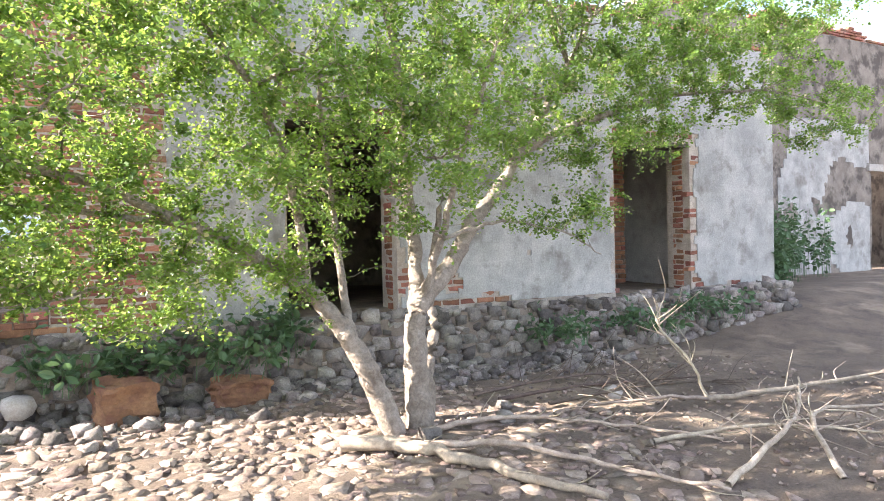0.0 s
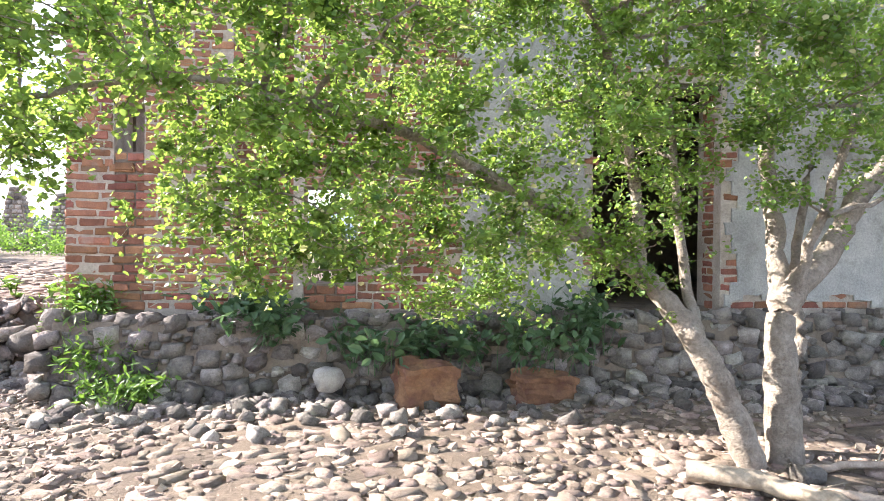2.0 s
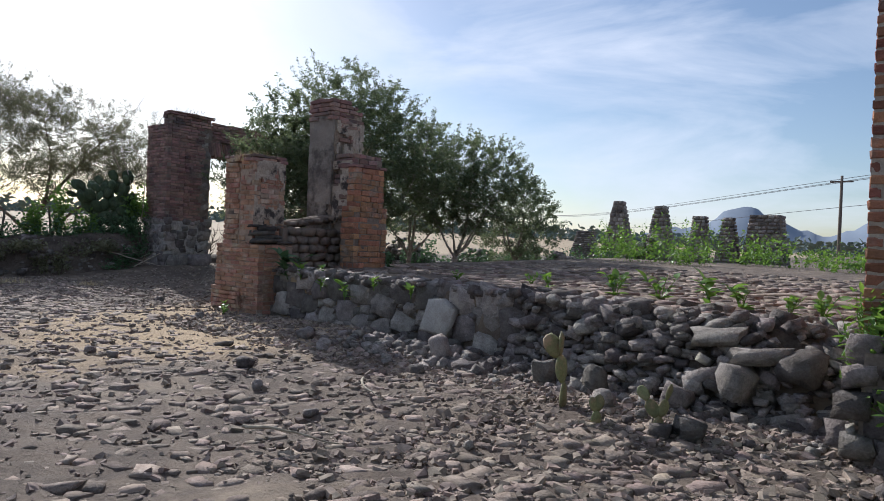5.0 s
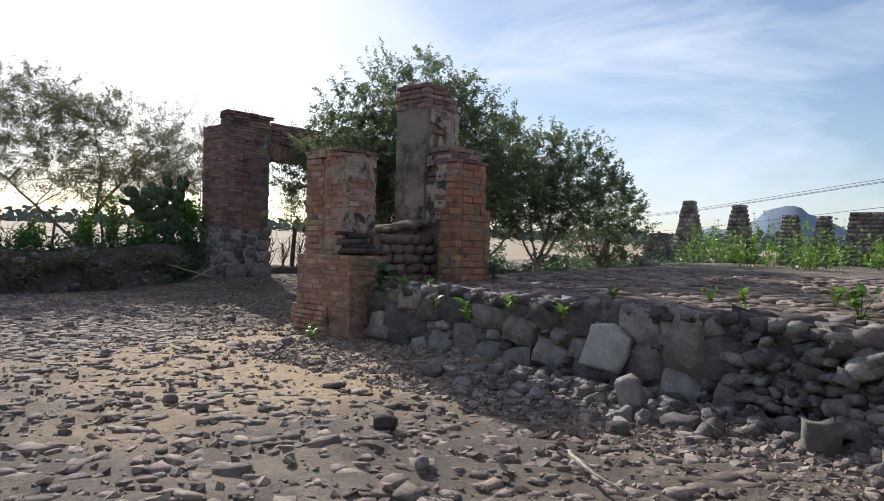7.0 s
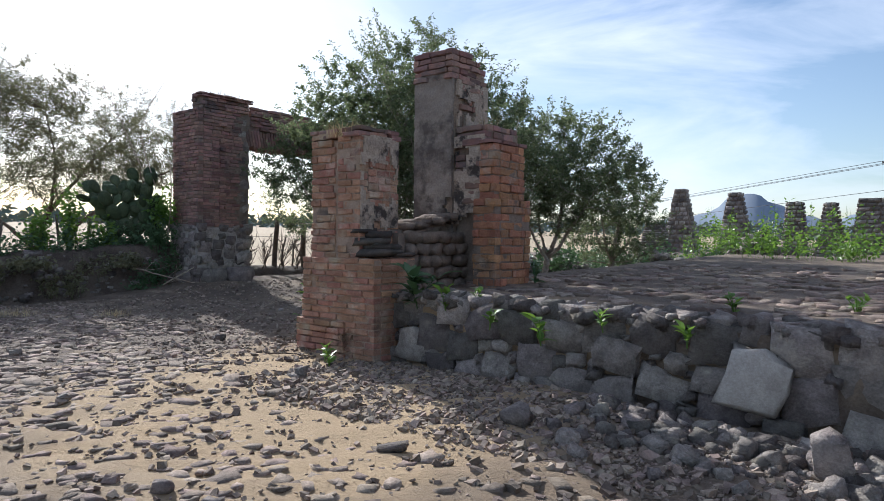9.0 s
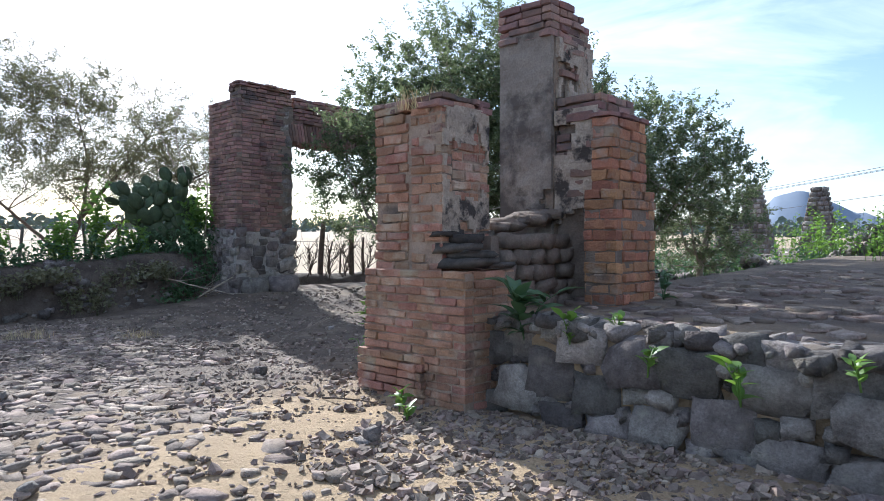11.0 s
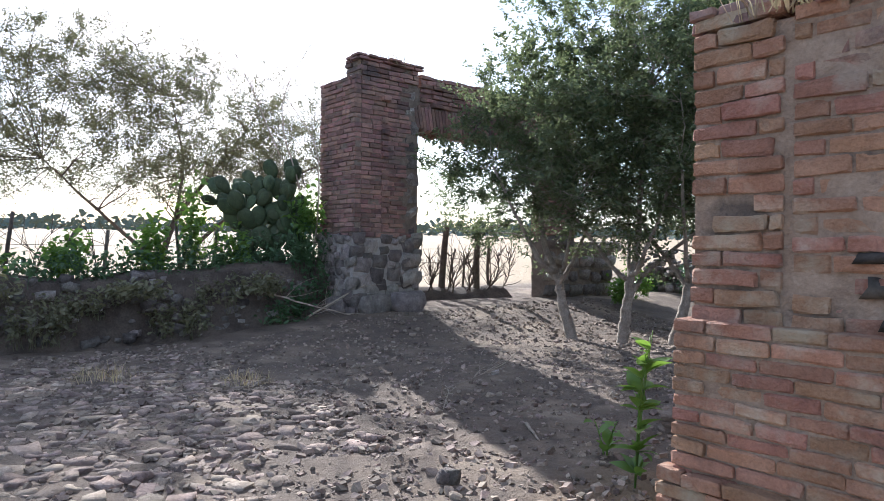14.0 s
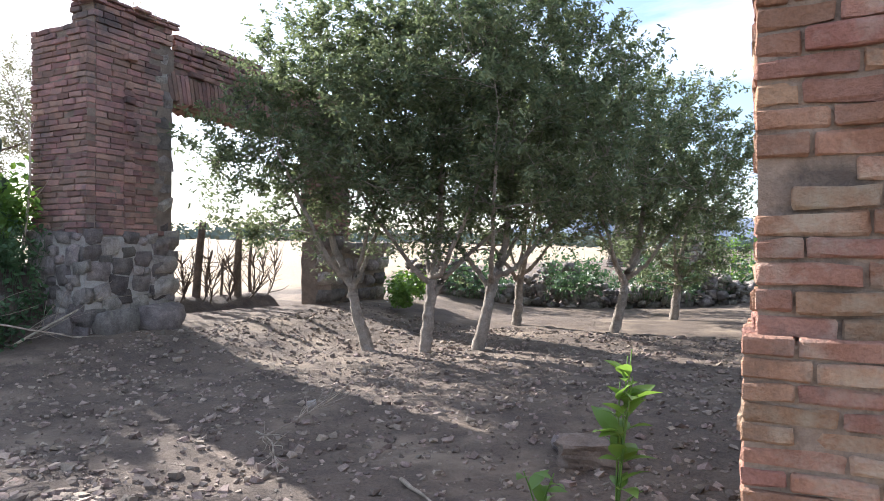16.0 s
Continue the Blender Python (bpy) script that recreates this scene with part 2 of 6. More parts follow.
MOUNTAIN = haze_material("hazy_mountain", (0.17, 0.21, 0.27))
FARTREES = haze_material("far_woods", (0.10, 0.13, 0.11))

# ---- building kit ----
rng = np.random.default_rng(7)


class Soup:
    """Triangles and quads gathered into one mesh."""

    def __init__(self):
        self.v, self.f, self.n = [], [], 0

    def add(self, verts, faces):
        verts, faces = np.asarray(verts, float).reshape(-1, 3), np.asarray(faces, int)
        self.v.append(verts)
        self.f.append(faces + self.n)
        self.n += len(verts)

    def mesh(self, name, material, smooth=False):
        me = bpy.data.meshes.new(name)
        verts = np.concatenate(self.v)
        loops = np.concatenate([f.ravel() for f in self.f])
        sizes = np.concatenate([np.full(len(f), f.shape[1]) for f in self.f])
        me.vertices.add(len(verts))
        me.vertices.foreach_set("co", verts.ravel())
        me.loops.add(len(loops))
        me.loops.foreach_set("vertex_index", loops.astype(np.int32))
        me.polygons.add(len(sizes))
        me.polygons.foreach_set("loop_start", (np.cumsum(sizes) - sizes).astype(np.int32))
        me.polygons.foreach_set("loop_total", sizes.astype(np.int32))
        me.polygons.foreach_set("use_smooth", np.full(len(sizes), smooth))
        me.update(calc_edges=True)
        me.validate()
        me.materials.append(material)
        return me


def part(name, data, material, parent=None, label="", kind=""):
    """One mesh object (from a bmesh, a Soup or a mesh) under a thing."""
    if isinstance(data, Soup):
        data = data.mesh(name, material)
    elif isinstance(data, bmesh.types.BMesh):
        me = bpy.data.meshes.new(name)
        data.to_mesh(me)
        data.free()
        me.materials.append(material)
        data = me
    ob = new(name, data)
    if parent:
        ob.parent = parent
    return tagged(ob, label, "", "", kind)


def thing(name, label, category, x=0, y=0, z=0, group="", kind=""):
    ob = new(name)
    ob.location = (x, y, z)
    ob.empty_display_size = 0.1
    return tagged(ob, label, category, group, kind)


def box_bm(x0, x1, y0, y1, z0, z1, cut=0.25, rough=0.012, bevel=0.0):
    """A worn block: cut into cells and made uneven."""
    bm = bmesh.new()
    bmesh.ops.create_cube(bm, size=1)
    for v in bm.verts:
        v.co = Vector((x0 + (v.co.x + .5) * (x1 - x0), y0 + (v.co.y + .5) * (y1 - y0), z0 + (v.co.z + .5) * (z1 - z0)))
    for axis, lo, hi in ((0, x0, x1), (1, y0, y1), (2, z0, z1)):
        for k in range(1, max(1, min(40, int((hi - lo) / cut)))):
            p, nn = [0, 0, 0], [0, 0, 0]
            p[axis], nn[axis] = lo + (hi - lo) * k / max(1, min(40, int((hi - lo) / cut))), 1
            bmesh.ops.bisect_plane(bm, geom=bm.verts[:] + bm.edges[:] + bm.faces[:], plane_co=p, plane_no=nn)
    for v in bm.verts:
        v.co += Vector(noise.noise_vector(v.co * 3.1)) * rough
    return bm


def rock_arrays(seed, boxy=0.3, lump=0.16):
    """A rounded stone of unit size, 26 corners."""
    g = np.array([(x, y, z) for x in (-1, 0, 1) for y in (-1, 0, 1) for z in (-1, 0, 1) if (x, y, z) != (0, 0, 0)], float)
    index = {tuple(p.astype(int)): i for i, p in enumerate(g)}
    faces = []
    for axis in range(3):
        a, b = [k for k in range(3) if k != axis]
        for side in (-1, 1):
            for i in (-1, 0):
                for j in (-1, 0):
                    q = []
                    for di, dj in ((0, 0), (1, 0), (1, 1), (0, 1)):
                        p = [0, 0, 0]
                        p[axis], p[a], p[b] = side, i + di, j + dj
                        q.append(index[tuple(p)])
                    flip = (side > 0) == (axis == 1)
                    faces.append(q[::-1] if flip else q)
    ball = g / np.linalg.norm(g, axis=1, keepdims=True)
    v = (g * boxy * 0.82 + ball * (1 - boxy)) * 0.5
    r = np.random.default_rng(seed)
    v *= 1 + r.normal(0, lump, (26, 1)) * 0.6
    v += r.normal(0, lump * 0.1, v.shape)
    return v, np.array(faces)


ROCKS = [rock_arrays(k, 0.2 + 0.1 * (k % 4)) for k in range(10)]
BLOCKS = [rock_arrays(50 + k, 0.75, 0.1) for k in range(8)]
RUBBLE = [rock_arrays(80 + k, 0.55 + 0.06 * (k % 5), 0.2) for k in range(12)]


def chip_arrays(seed):
    """A sharp little stone chip."""
    r = np.random.default_rng(seed)
    v = np.array([(x, y, z) for x in (-.5, .5) for y in (-.5, .5) for z in (-.5, .5)]) + r.normal(0, .13, (8, 3))
    return v, np.array([(0, 1, 3, 2), (4, 6, 7, 5), (0, 4, 5, 1), (2, 3, 7, 6), (0, 2, 6, 4), (1, 5, 7, 3)])


CHIPS = [chip_arrays(k) for k in range(12)]


def brick_arrays(seed):
    """A brick of unit size with chipped, rounded edges."""
    bm = bmesh.new()
    bmesh.ops.create_cube(bm, size=1)
    bm.verts.ensure_lookup_table()
    for v in bm.verts:
        v.co = Vector((v.co.x * 0.24, v.co.y * 0.12, v.co.z * 0.06))
    bmesh.ops.bevel(bm, geom=bm.edges[:], offset=0.008, segments=1, affect="EDGES")
    r = random.Random(seed)
    bmesh.ops.bisect_plane(bm, geom=bm.verts[:] + bm.edges[:] + bm.faces[:], plane_co=(r.uniform(-.05, .05), 0, 0), plane_no=(1, 0, 0))
    for v in bm.verts:
        worn = 1 - r.random() ** 4 * 0.09
        v.co = Vector((v.co.x / 0.24 + r.gauss(0, .013), v.co.y / 0.12 * worn + r.gauss(0, .025), v.co.z / 0.06 * worn + r.gauss(0, .06)))
    bmesh.ops.triangulate(bm, faces=bm.faces[:])
    bm.verts.index_update()
    out = np.array([v.co[:] for v in bm.verts]), np.array([[v.index for v in f.verts] for f in bm.faces])
    bm.free()
    return out


BRICKS = [brick_arrays(k) for k in range(13)]
MESH_CACHE = {}


def shared(kind, shapes, k, material, smooth):
    key = (kind, k, material.name)
    if key not in MESH_CACHE:
        s = Soup()
        s.add(*shapes[k])
        MESH_CACHE[key] = s.mesh(kind, material, smooth)
    return MESH_CACHE[key]


def pieces(name, shapes, mats, material, parent, near=None, limit=300, smooth=False, rest_label=""):
    """Lays unit shapes at the given matrices: those near the walk as parts of their own, the rest joined."""
    near = near or (lambda p: True)
    mats = list(mats)
    picked = [near(m.translation) for m in mats]
    if sum(picked) > limit:                       # thin out evenly
        kept = [i for i, p in enumerate(picked) if p]
        take = set(kept[int(i * len(kept) / limit)] for i in range(limit))
        picked = [i in take for i in range(len(mats))]
    rest = Soup()
    for i, (m, p) in enumerate(zip(mats, picked)):
        k = i % len(shapes)
        if p:
            ob = new(name, shared(name, shapes, k, material, smooth))
            ob.parent = parent
            ob.matrix_basis = m
        else:
            v, f = shapes[k]
            a = np.array(m)
            rest.add(v @ a[:3, :3].T + a[:3, 3], f)
    if rest.n:
        ob = part(name + "_rest", rest.mesh(name + "_rest", material, smooth), material, parent, rest_label)
        tagged(ob, kind="stuff")


def place(x, y, z, sx, sy, sz, rx=0, ry=0, rz=0):
    return pose(x, y, z, rx, ry, rz) @ Matrix.Diagonal((sx, sy, sz, 1))


def courses(x0, x1, y0, y1, z0, z1, high=0.09, long=0.26, joint=0.016, deep=0.12, sides="SENW", keep=None, sway=0.006):
    """The bricks of the outer faces of a block, course by course; keep(x, y, z) leaves some out."""
    out, row, z = [], 0, z0
    while z + high * 0.5 < z1:
        h = high * rng.uniform(0.92, 1.08)
        for side in sides:
            a, b = (x0, x1) if side in "SN" else (y0 + deep, y1 - deep)
            u = a - (long * 0.5 if row % 2 else 0) * (1 if side in "SN" else 0.6)
            while u < b - 0.03:
                ln = long * rng.uniform(0.8, 1.2)
                lo, hi = max(u, a), min(u + ln, b)
                u += ln
                if hi - lo < 0.05:
                    continue
                c, push = (lo + hi) / 2, rng.normal(0, sway)
                x, y, turn = {"S": (c, y0 + deep / 2 + push, 0), "N": (c, y1 - deep / 2 - push, 0),
                              "E": (x1 - deep / 2 - push, c, 90), "W": (x0 + deep / 2 + push, c, 90)}[side]
                if keep and not keep(x, y, z + h / 2):
                    continue
                out.append(place(x, y, z + h / 2, hi - lo - joint, deep, h - joint * rng.uniform(0.7, 1.1),
                                 rng.normal(0, .5), rng.normal(0, .7), turn + rng.normal(0, .8)))
        z += h
        row += 1
    return out


def sheet(u0, u1, w0, w1, to_world, keep, thick=0.012, cell=0.06, uneven=0.006):
    """A skin of plaster on a face, with a torn outline, as a solid sheet."""
    s = Soup()
    nu, nw = max(2, int((u1 - u0) / cell)), max(2, int((w1 - w0) / cell))
    uu, ww = np.linspace(u0, u1, nu + 1), np.linspace(w0, w1, nw + 1)
    inside = np.zeros((nu, nw), bool)
    for i in range(nu):
        for j in range(nw):
            inside[i, j] = keep((uu[i] + uu[i + 1]) / 2, (ww[j] + ww[j + 1]) / 2)
    index, front, back = {}, [], []

    def corner(i, j):
        if (i, j) not in index:
            index[i, j] = len(front)
            u, w = uu[i], ww[j]
            edge = 0 < i < nu and 0 < j < nw
            k = noise.noise_vector(Vector((u * 9, w * 9, 3.3)))
            if edge:
                u, w = u + k.x * cell * .4, w + k.y * cell * .4
            front.append(to_world(u, w, thick + k.z * uneven))
            back.append(to_world(u, w, -0.03))
        return index[i, j]

    quads, walls = [], []
    for i in range(nu):
        for j in range(nw):
            if inside[i, j]:
                q = [corner(i, j), corner(i + 1, j), corner(i + 1, j + 1), corner(i, j + 1)]
                quads.append(q)
                for (di, dj), (a, b) in (((0, -1), (q[0], q[1])), ((1, 0), (q[1], q[2])), ((0, 1), (q[2], q[3])), ((-1, 0), (q[3], q[0]))):
                    if not (0 <= i + di < nu and 0 <= j + dj < nw and inside[i + di, j + dj]):
                        walls.append((b, a))
    if not quads:
        return None
    n = len(front)
    s.add(np.array([tuple(p) for p in front + back]), np.array(quads + [[a, b, b + n, a + n] for a, b in walls]))
    return s


def fuzz(x, y, z=0.0, scale=1.0):
    return noise.noise(Vector((x * scale, y * scale, z * scale)))


def tube(soup, points, radii, sides=6):
    """A tapered round bar along points."""
    p = np.asarray(points, float)
    r = np.asarray(radii, float)
    t = np.gradient(p, axis=0)
    t /= np.linalg.norm(t, axis=1, keepdims=True) + 1e-9
    up = np.where(np.abs(t[:, 2:3]) > 0.9, (1.0, 0, 0), (0, 0, 1.0))
    a = np.cross(t, up)
    a /= np.linalg.norm(a, axis=1, keepdims=True) + 1e-9
    b = np.cross(t, a)
    ang = np.arange(sides) * 2 * np.pi / sides
    ring = p[:, None] + r[:, None, None] * (np.cos(ang)[None, :, None] * a[:, None] + np.sin(ang)[None, :, None] * b[:, None])
    n, k = len(p), np.arange(sides)
    faces = [np.stack([i * sides + k, i * sides + (k + 1) % sides, (i + 1) * sides + (k + 1) % sides, (i + 1) * sides + k], 1) for i in range(n - 1)]
    soup.add(ring.reshape(-1, 3), np.concatenate(faces))
    cap = np.arange(sides)
    soup.f.append(np.array([cap + soup.n - sides]))


def smooth_line(points, steps=6, wobble=0.0):
    """A soft curve through a few points."""
    p = np.asarray(points, float)
    p = np.vstack([2 * p[0] - p[1], p, 2 * p[-1] - p[-2]])
    out = []
    for i in range(1, len(p) - 2):
        for s in np.arange(steps) / steps:
            out.append(0.5 * (2 * p[i] + (p[i + 1] - p[i - 1]) * s + (2 * p[i - 1] - 5 * p[i] + 4 * p[i + 1] - p[i + 2]) * s ** 2
                              + (3 * p[i] - p[i - 1] - 3 * p[i + 1] + p[i + 2]) * s ** 3))
    out.append(p[-2])
    out = np.array(out)
    if wobble:
        out[1:-1] += rng.normal(0, wobble, out[1:-1].shape)
    return out


HEX = np.array([(0, 0), (0.33, 0.3), (0.40, 0.68), (0, 1), (-0.40, 0.68), (-0.33, 0.3)])
HEXF = np.array([(0, 1, 2, 3), (0, 3, 4, 5)])


def leaf_cloud(soup, spots, size, spread=0.35, long=1.0, droop=0.2):
    """Folded leaves at the given spots, each turned its own way."""
    n = len(spots)
    normal = rng.normal(0, 1, (n, 3))
    normal[:, 2] = np.abs(normal[:, 2]) + 0.5
    normal /= np.linalg.norm(normal, axis=1, keepdims=True)
    way = rng.normal(0, 1, (n, 3))
    way[:, 2] -= droop
    way -= normal * (way * normal).sum(1, keepdims=True)
    way /= np.linalg.norm(way, axis=1, keepdims=True)
    side = np.cross(normal, way)
    s = size * rng.uniform(1 - spread, 1 + spread, (n, 1))
    fold = np.array([0, 0.14, 0.12, 0, 0.12, 0.14])
    v = (spots[:, None] + s[:, :, None] * (HEX[None, :, :1] * side[:, None] + HEX[None, :, 1:] * long * way[:, None]
                                           + fold[None, :, None] * normal[:, None]))
    f = (np.arange(n)[:, None, None] * 6 + HEXF[None]).reshape(-1, 4)
    soup.add(v.reshape(-1, 3), f)


def grow(limbs, crown, n_branch, n_twig, leaves, size, seed, long=1.0, branch_r=0.016, twig_r=0.005, jitter=0.07, sag=0.1, shoots=0, rise=0.5):
    """Wood and leaves: limbs are drawn as given, branches and twigs reach from them into the crown's ellipsoids."""
    global rng
    kept, rng = rng, np.random.default_rng(seed)
    trunk, thin, green = Soup(), Soup(), Soup()
    nodes, radius = [], []
    for points, r0, r1 in limbs:
        line = smooth_line(points, 7, 0.008)
        rr = np.linspace(r0, r1, len(line)) * (1 + rng.normal(0, 0.04, len(line)))
        tube(trunk, line, rr, 9)
        start = len(line) // 3
        nodes.append(line[start:])
        radius.append(rr[start:])
    nodes, radius = np.concatenate(nodes), np.concatenate(radius)
    vol = np.array([c[3] * c[4] * c[5] for c in crown]) ** 0.65

    def aim(n, inner):
        out = []
        for c in rng.choice(len(crown), n, p=vol / vol.sum()):
            d = rng.normal(0, 1, 3)
            d *= rng.uniform(inner, 1) ** 0.5 / np.linalg.norm(d)
            if rng.random() < 0.14:
                d *= rng.uniform(1.05, 1.35)
            out.append(np.array(crown[c][:3]) + d * crown[c][3:6])
        return np.array(out)

    def reach(targets, r_top, r_end, steps, sides, bend):
        nonlocal nodes, radius
        made = []
        new_n, new_r = [], []
        for q in targets:
            d = np.linalg.norm(nodes - q, axis=1) + 0.35 * np.maximum(0, nodes[:, 2] - q[2])
            k = int(np.argmin(d))
            a = nodes[k]
            mid = (a + q) / 2 + rng.normal(0, bend, 3) * np.linalg.norm(q - a) + (0, 0, sag * np.linalg.norm(q - a))
            s = np.linspace(0, 1, steps)[:, None]
            line = (1 - s) ** 2 * a + 2 * s * (1 - s) * mid + s ** 2 * q
            line[1:-1] += rng.normal(0, 0.012, line[1:-1].shape)
            r0 = min(radius[k] * 0.7, r_top)
            rr = np.linspace(r0, r_end, steps)
            tube(thin, line, rr, sides)
            made.append(line)
            new_n.append(line[1:])
            new_r.append(rr[1:])
        nodes, radius = np.vstack([nodes, *new_n]), np.concatenate([radius, *new_r])
        return made

    reach(aim(n_branch // 3, 0.05), branch_r * 1.6, branch_r * 0.5, 7, 5, 0.12)
    reach(aim(n_branch, 0.15), branch_r, branch_r * 0.3, 6, 4, 0.12)
    spots = []
    twigs = reach(aim(n_twig, 0.12), twig_r, twig_r * 0.4, 5, 3, 0.15)
    for line in twigs:
        length = np.linalg.norm(line[-1] - line[0])
        m = max(4, int(leaves * rng.uniform(0.4, 1.6)))
        low = max(0.0, 1 - 0.75 / max(length, 0.01))
        s = rng.uniform(low, 1, m) * (len(line) - 1)
        i = np.minimum(s.astype(int), len(line) - 2)
        p = line[i] + (line[i + 1] - line[i]) * (s - i)[:, None]
        spots.append(p + rng.normal(0, jitter, (m, 3)))
    tips = []
    for c in rng.choice(len(crown), shoots, p=vol / vol.sum()):      # straight young shoots break the outline
        d = rng.normal(0, 1, 3)
        d[2] = abs(d[2]) * rise + rng.normal(0, .25)
        d /= np.linalg.norm(d)
        tips.append(np.array(crown[c][:3]) + d * crown[c][3:6] * rng.uniform(1.02, 1.42))
    for line in reach(tips, twig_r, twig_r * 0.4, 6, 3, 0.05) if shoots else ():
        m = int(leaves * 1.5)
        s = rng.uniform(0.2, 1, m) * (len(line) - 1)
        i = np.minimum(s.astype(int), len(line) - 2)
        spots.append(line[i] + (line[i + 1] - line[i]) * (s - i)[:, None] + rng.normal(0, jitter * 0.45, (m, 3)))
    leaf_cloud(green, np.concatenate(spots), size, 0.4, long)
    rng = kept
    return trunk, thin, green


def plant_tree(name, label, limbs, crown, bark, leaf, category="tree", group="", **kw):
    trunk, thin, green = grow(limbs, crown, **kw)
    base = limbs[0][0][0]
    ob = thing(name, label, category, 0, 0, 0, group)
    part("trunk", trunk.mesh("trunk", bark, True), bark, ob)
    tagged(part("branchwood", thin.mesh("branchwood", bark, True), bark, ob), kind="stuff")
    tagged(part("crown", green.mesh("crown", leaf, False), leaf, ob), kind="stuff")
    return ob

# ---- ground ----
def step(a, b, x):
    t = np.clip((np.asarray(x, float) - a) / (b - a), 0, 1)
    return t * t * (3 - 2 * t)


def front(x):
    """The line of the terrace's retaining wall."""
    return 8.35 + 0.09 * np.clip(-3.2 - np.asarray(x, float), 0, 9)


def lie(x, y):
    """Height of the ground."""
    x, y = np.asarray(x, float), np.asarray(y, float)
    z = 0.02 * np.sin(x * 1.7 + 0.6 * y) + 0.018 * np.sin(y * 2.3 - x * 0.8) + 0.01 * np.sin(x * 4.1) * np.cos(y * 3.7)
    z = z * np.exp(-((x + 7) / 22) ** 2) - 0.09 * np.exp(-((x + 8) / 4) ** 2 - ((y - 5) / 2.5) ** 2)
    z += 0.32 * step(-18, -20.8, x) * step(9, 12.5, y)
    z += 0.5 * step(6.5, 12, x) * step(4.8, 8.5, y)
    z += 0.95 * step(20, 26, y) * step(-15, -10, x) + 0.45 * step(22, 34, y) * step(-10, -16, x)
    z += 0.027 * np.clip(-x - 32, 0, 170) + 0.012 * np.clip(y - 60, 0, 300) * step(40, -30, x)
    return z


def build_ground():
    xs = np.concatenate([[-3000, -1500, -800, -450, -280, -200, -150, -110, -80, -60, -48, -40, -35, -31, -28],
                         np.arange(-26, 12, 0.14), [13, 15, 18, 22, 28, 36, 50, 80, 130, 250, 500, 1000, 3000]])
    ys = np.concatenate([[-3000, -1000, -400, -200, -100, -60, -40, -28, -20, -15, -11, -8, -6, -4, -2, -0.5],
                         np.arange(0.5, 19.5, 0.14), np.arange(20, 34, 0.7), [36, 40, 46, 55, 70, 95, 130, 200, 350, 700, 1500, 3000]])
    gx, gy = np.meshgrid(xs, ys, indexing="ij")
    gz = lie(gx, gy) + np.where((gx > -26) & (gx < 12) & (gy > .5) & (gy < 20), rng.normal(0, 0.011, gx.shape), 0)
    s, w = Soup(), len(ys)
    i, j = np.meshgrid(np.arange(len(xs) - 1), np.arange(w - 1), indexing="ij")
    k = (i * w + j).ravel()
    s.add(np.stack([gx, gy, gz], -1), np.stack([k, k + w, k + w + 1, k + 1], 1))
    tagged(part("ground", s.mesh("ground", EARTH, True), EARTH),
           "dry brown earth with sandy patches running out to a pale stubble field", "ground", kind="structure")


build_ground()


def terrace_top(x, y):
    return 0.72 + 0.022 * np.clip(np.asarray(y, float) - 9, 0, 14) + 0.012 * np.sin(np.asarray(x, float) * 2.1) * np.sin(np.asarray(y, float) * 1.7)


def build_terrace():
    """Raised forecourt: an earth body behind a dry-stone face."""
    s = Soup()
    xs, ts = np.arange(-12.2, 11.01, 0.2), np.concatenate([np.linspace(0, 0.1, 8), np.linspace(0.13, 1, 40)])
    rows = []
    for x in xs:
        f = float(front(x)) + 0.12 if x < -3.2 else 8.0
        slump = 0.55 * float(step(-6.8, -5.2, x)) if x < -3.2 else 0     # the face has collapsed near the house
        line = [(x, f - slump, -0.2), (x, f - slump * 0.55 + 0.05 * fuzz(x, 2, 0, 3), 0.35 + 0.05 * fuzz(x, 0, 5, 4))]
        for t in ts:
            y = f + t * (23 - f)
            line.append((x, y, float(terrace_top(x, y)) - (0.06 if t == 0 else 0)))
        line.append((x, 23, -0.2))
        rows.append(line)
    v, w = np.array(rows), len(rows[0])
    i, j = np.meshgrid(np.arange(len(xs) - 1), np.arange(w - 1), indexing="ij")
    k = (i * w + j).ravel()
    faces = np.stack([k, k + w, k + w + 1, k + 1], 1)
    s.add(v, faces)
    s.f.append(np.array([np.arange(w)[::-1]]))
    s.f.append(np.array([np.arange(w) + (len(xs) - 1) * w]))
    return tagged(part("terrace", s, EARTH), "raised earthen terrace faced with dry-laid dark field stones", "terrace", kind="structure")


terrace = build_terrace()

# ---- the house ----
HY, HT = 7.9, 0.5                     # face and thickness of the house's front wall
OPEN = ((-1.04, -0.52, 0.98, 1.95), (1.9, 3.3, 0.62, 3.1), (6.95, 8.6, 0.66, 3.1), (-2.83, -2.55, 2.25, 2.72))


def house_top(x):
    return 5.15 + 0.25 * fuzz(x, 1.5, 0, 0.9) - 0.2 * float(step(6, 10.5, x))


def in_opening(x, z, grow_by=0.0):
    return any(a - grow_by < x < b + grow_by and c - grow_by < z < d + grow_by for a, b, c, d in OPEN)


def is_brick(x, z):
    """Where the front of the house is bare brick."""
    if x < 0.58 + 0.14 * fuzz(z, 3, 0, 2.2):
        return True
    near_door = any(a - 0.06 - 0.1 * fuzz(z, a, 2, 3) < x < b + 0.12 + 0.3 * fuzz(z, b, 5, 2.2) and c < z < d + 0.16 + 0.12 * fuzz(x, d, 1, 3) for a, b, c, d in OPEN[1:3])
    low = 3.4 < x < 5.6 and z < 0.80 + 0.1 * fuzz(x, 9, 0, 2.5)
    return near_door or low or fuzz(x, z, 4, 1.1) > 0.66


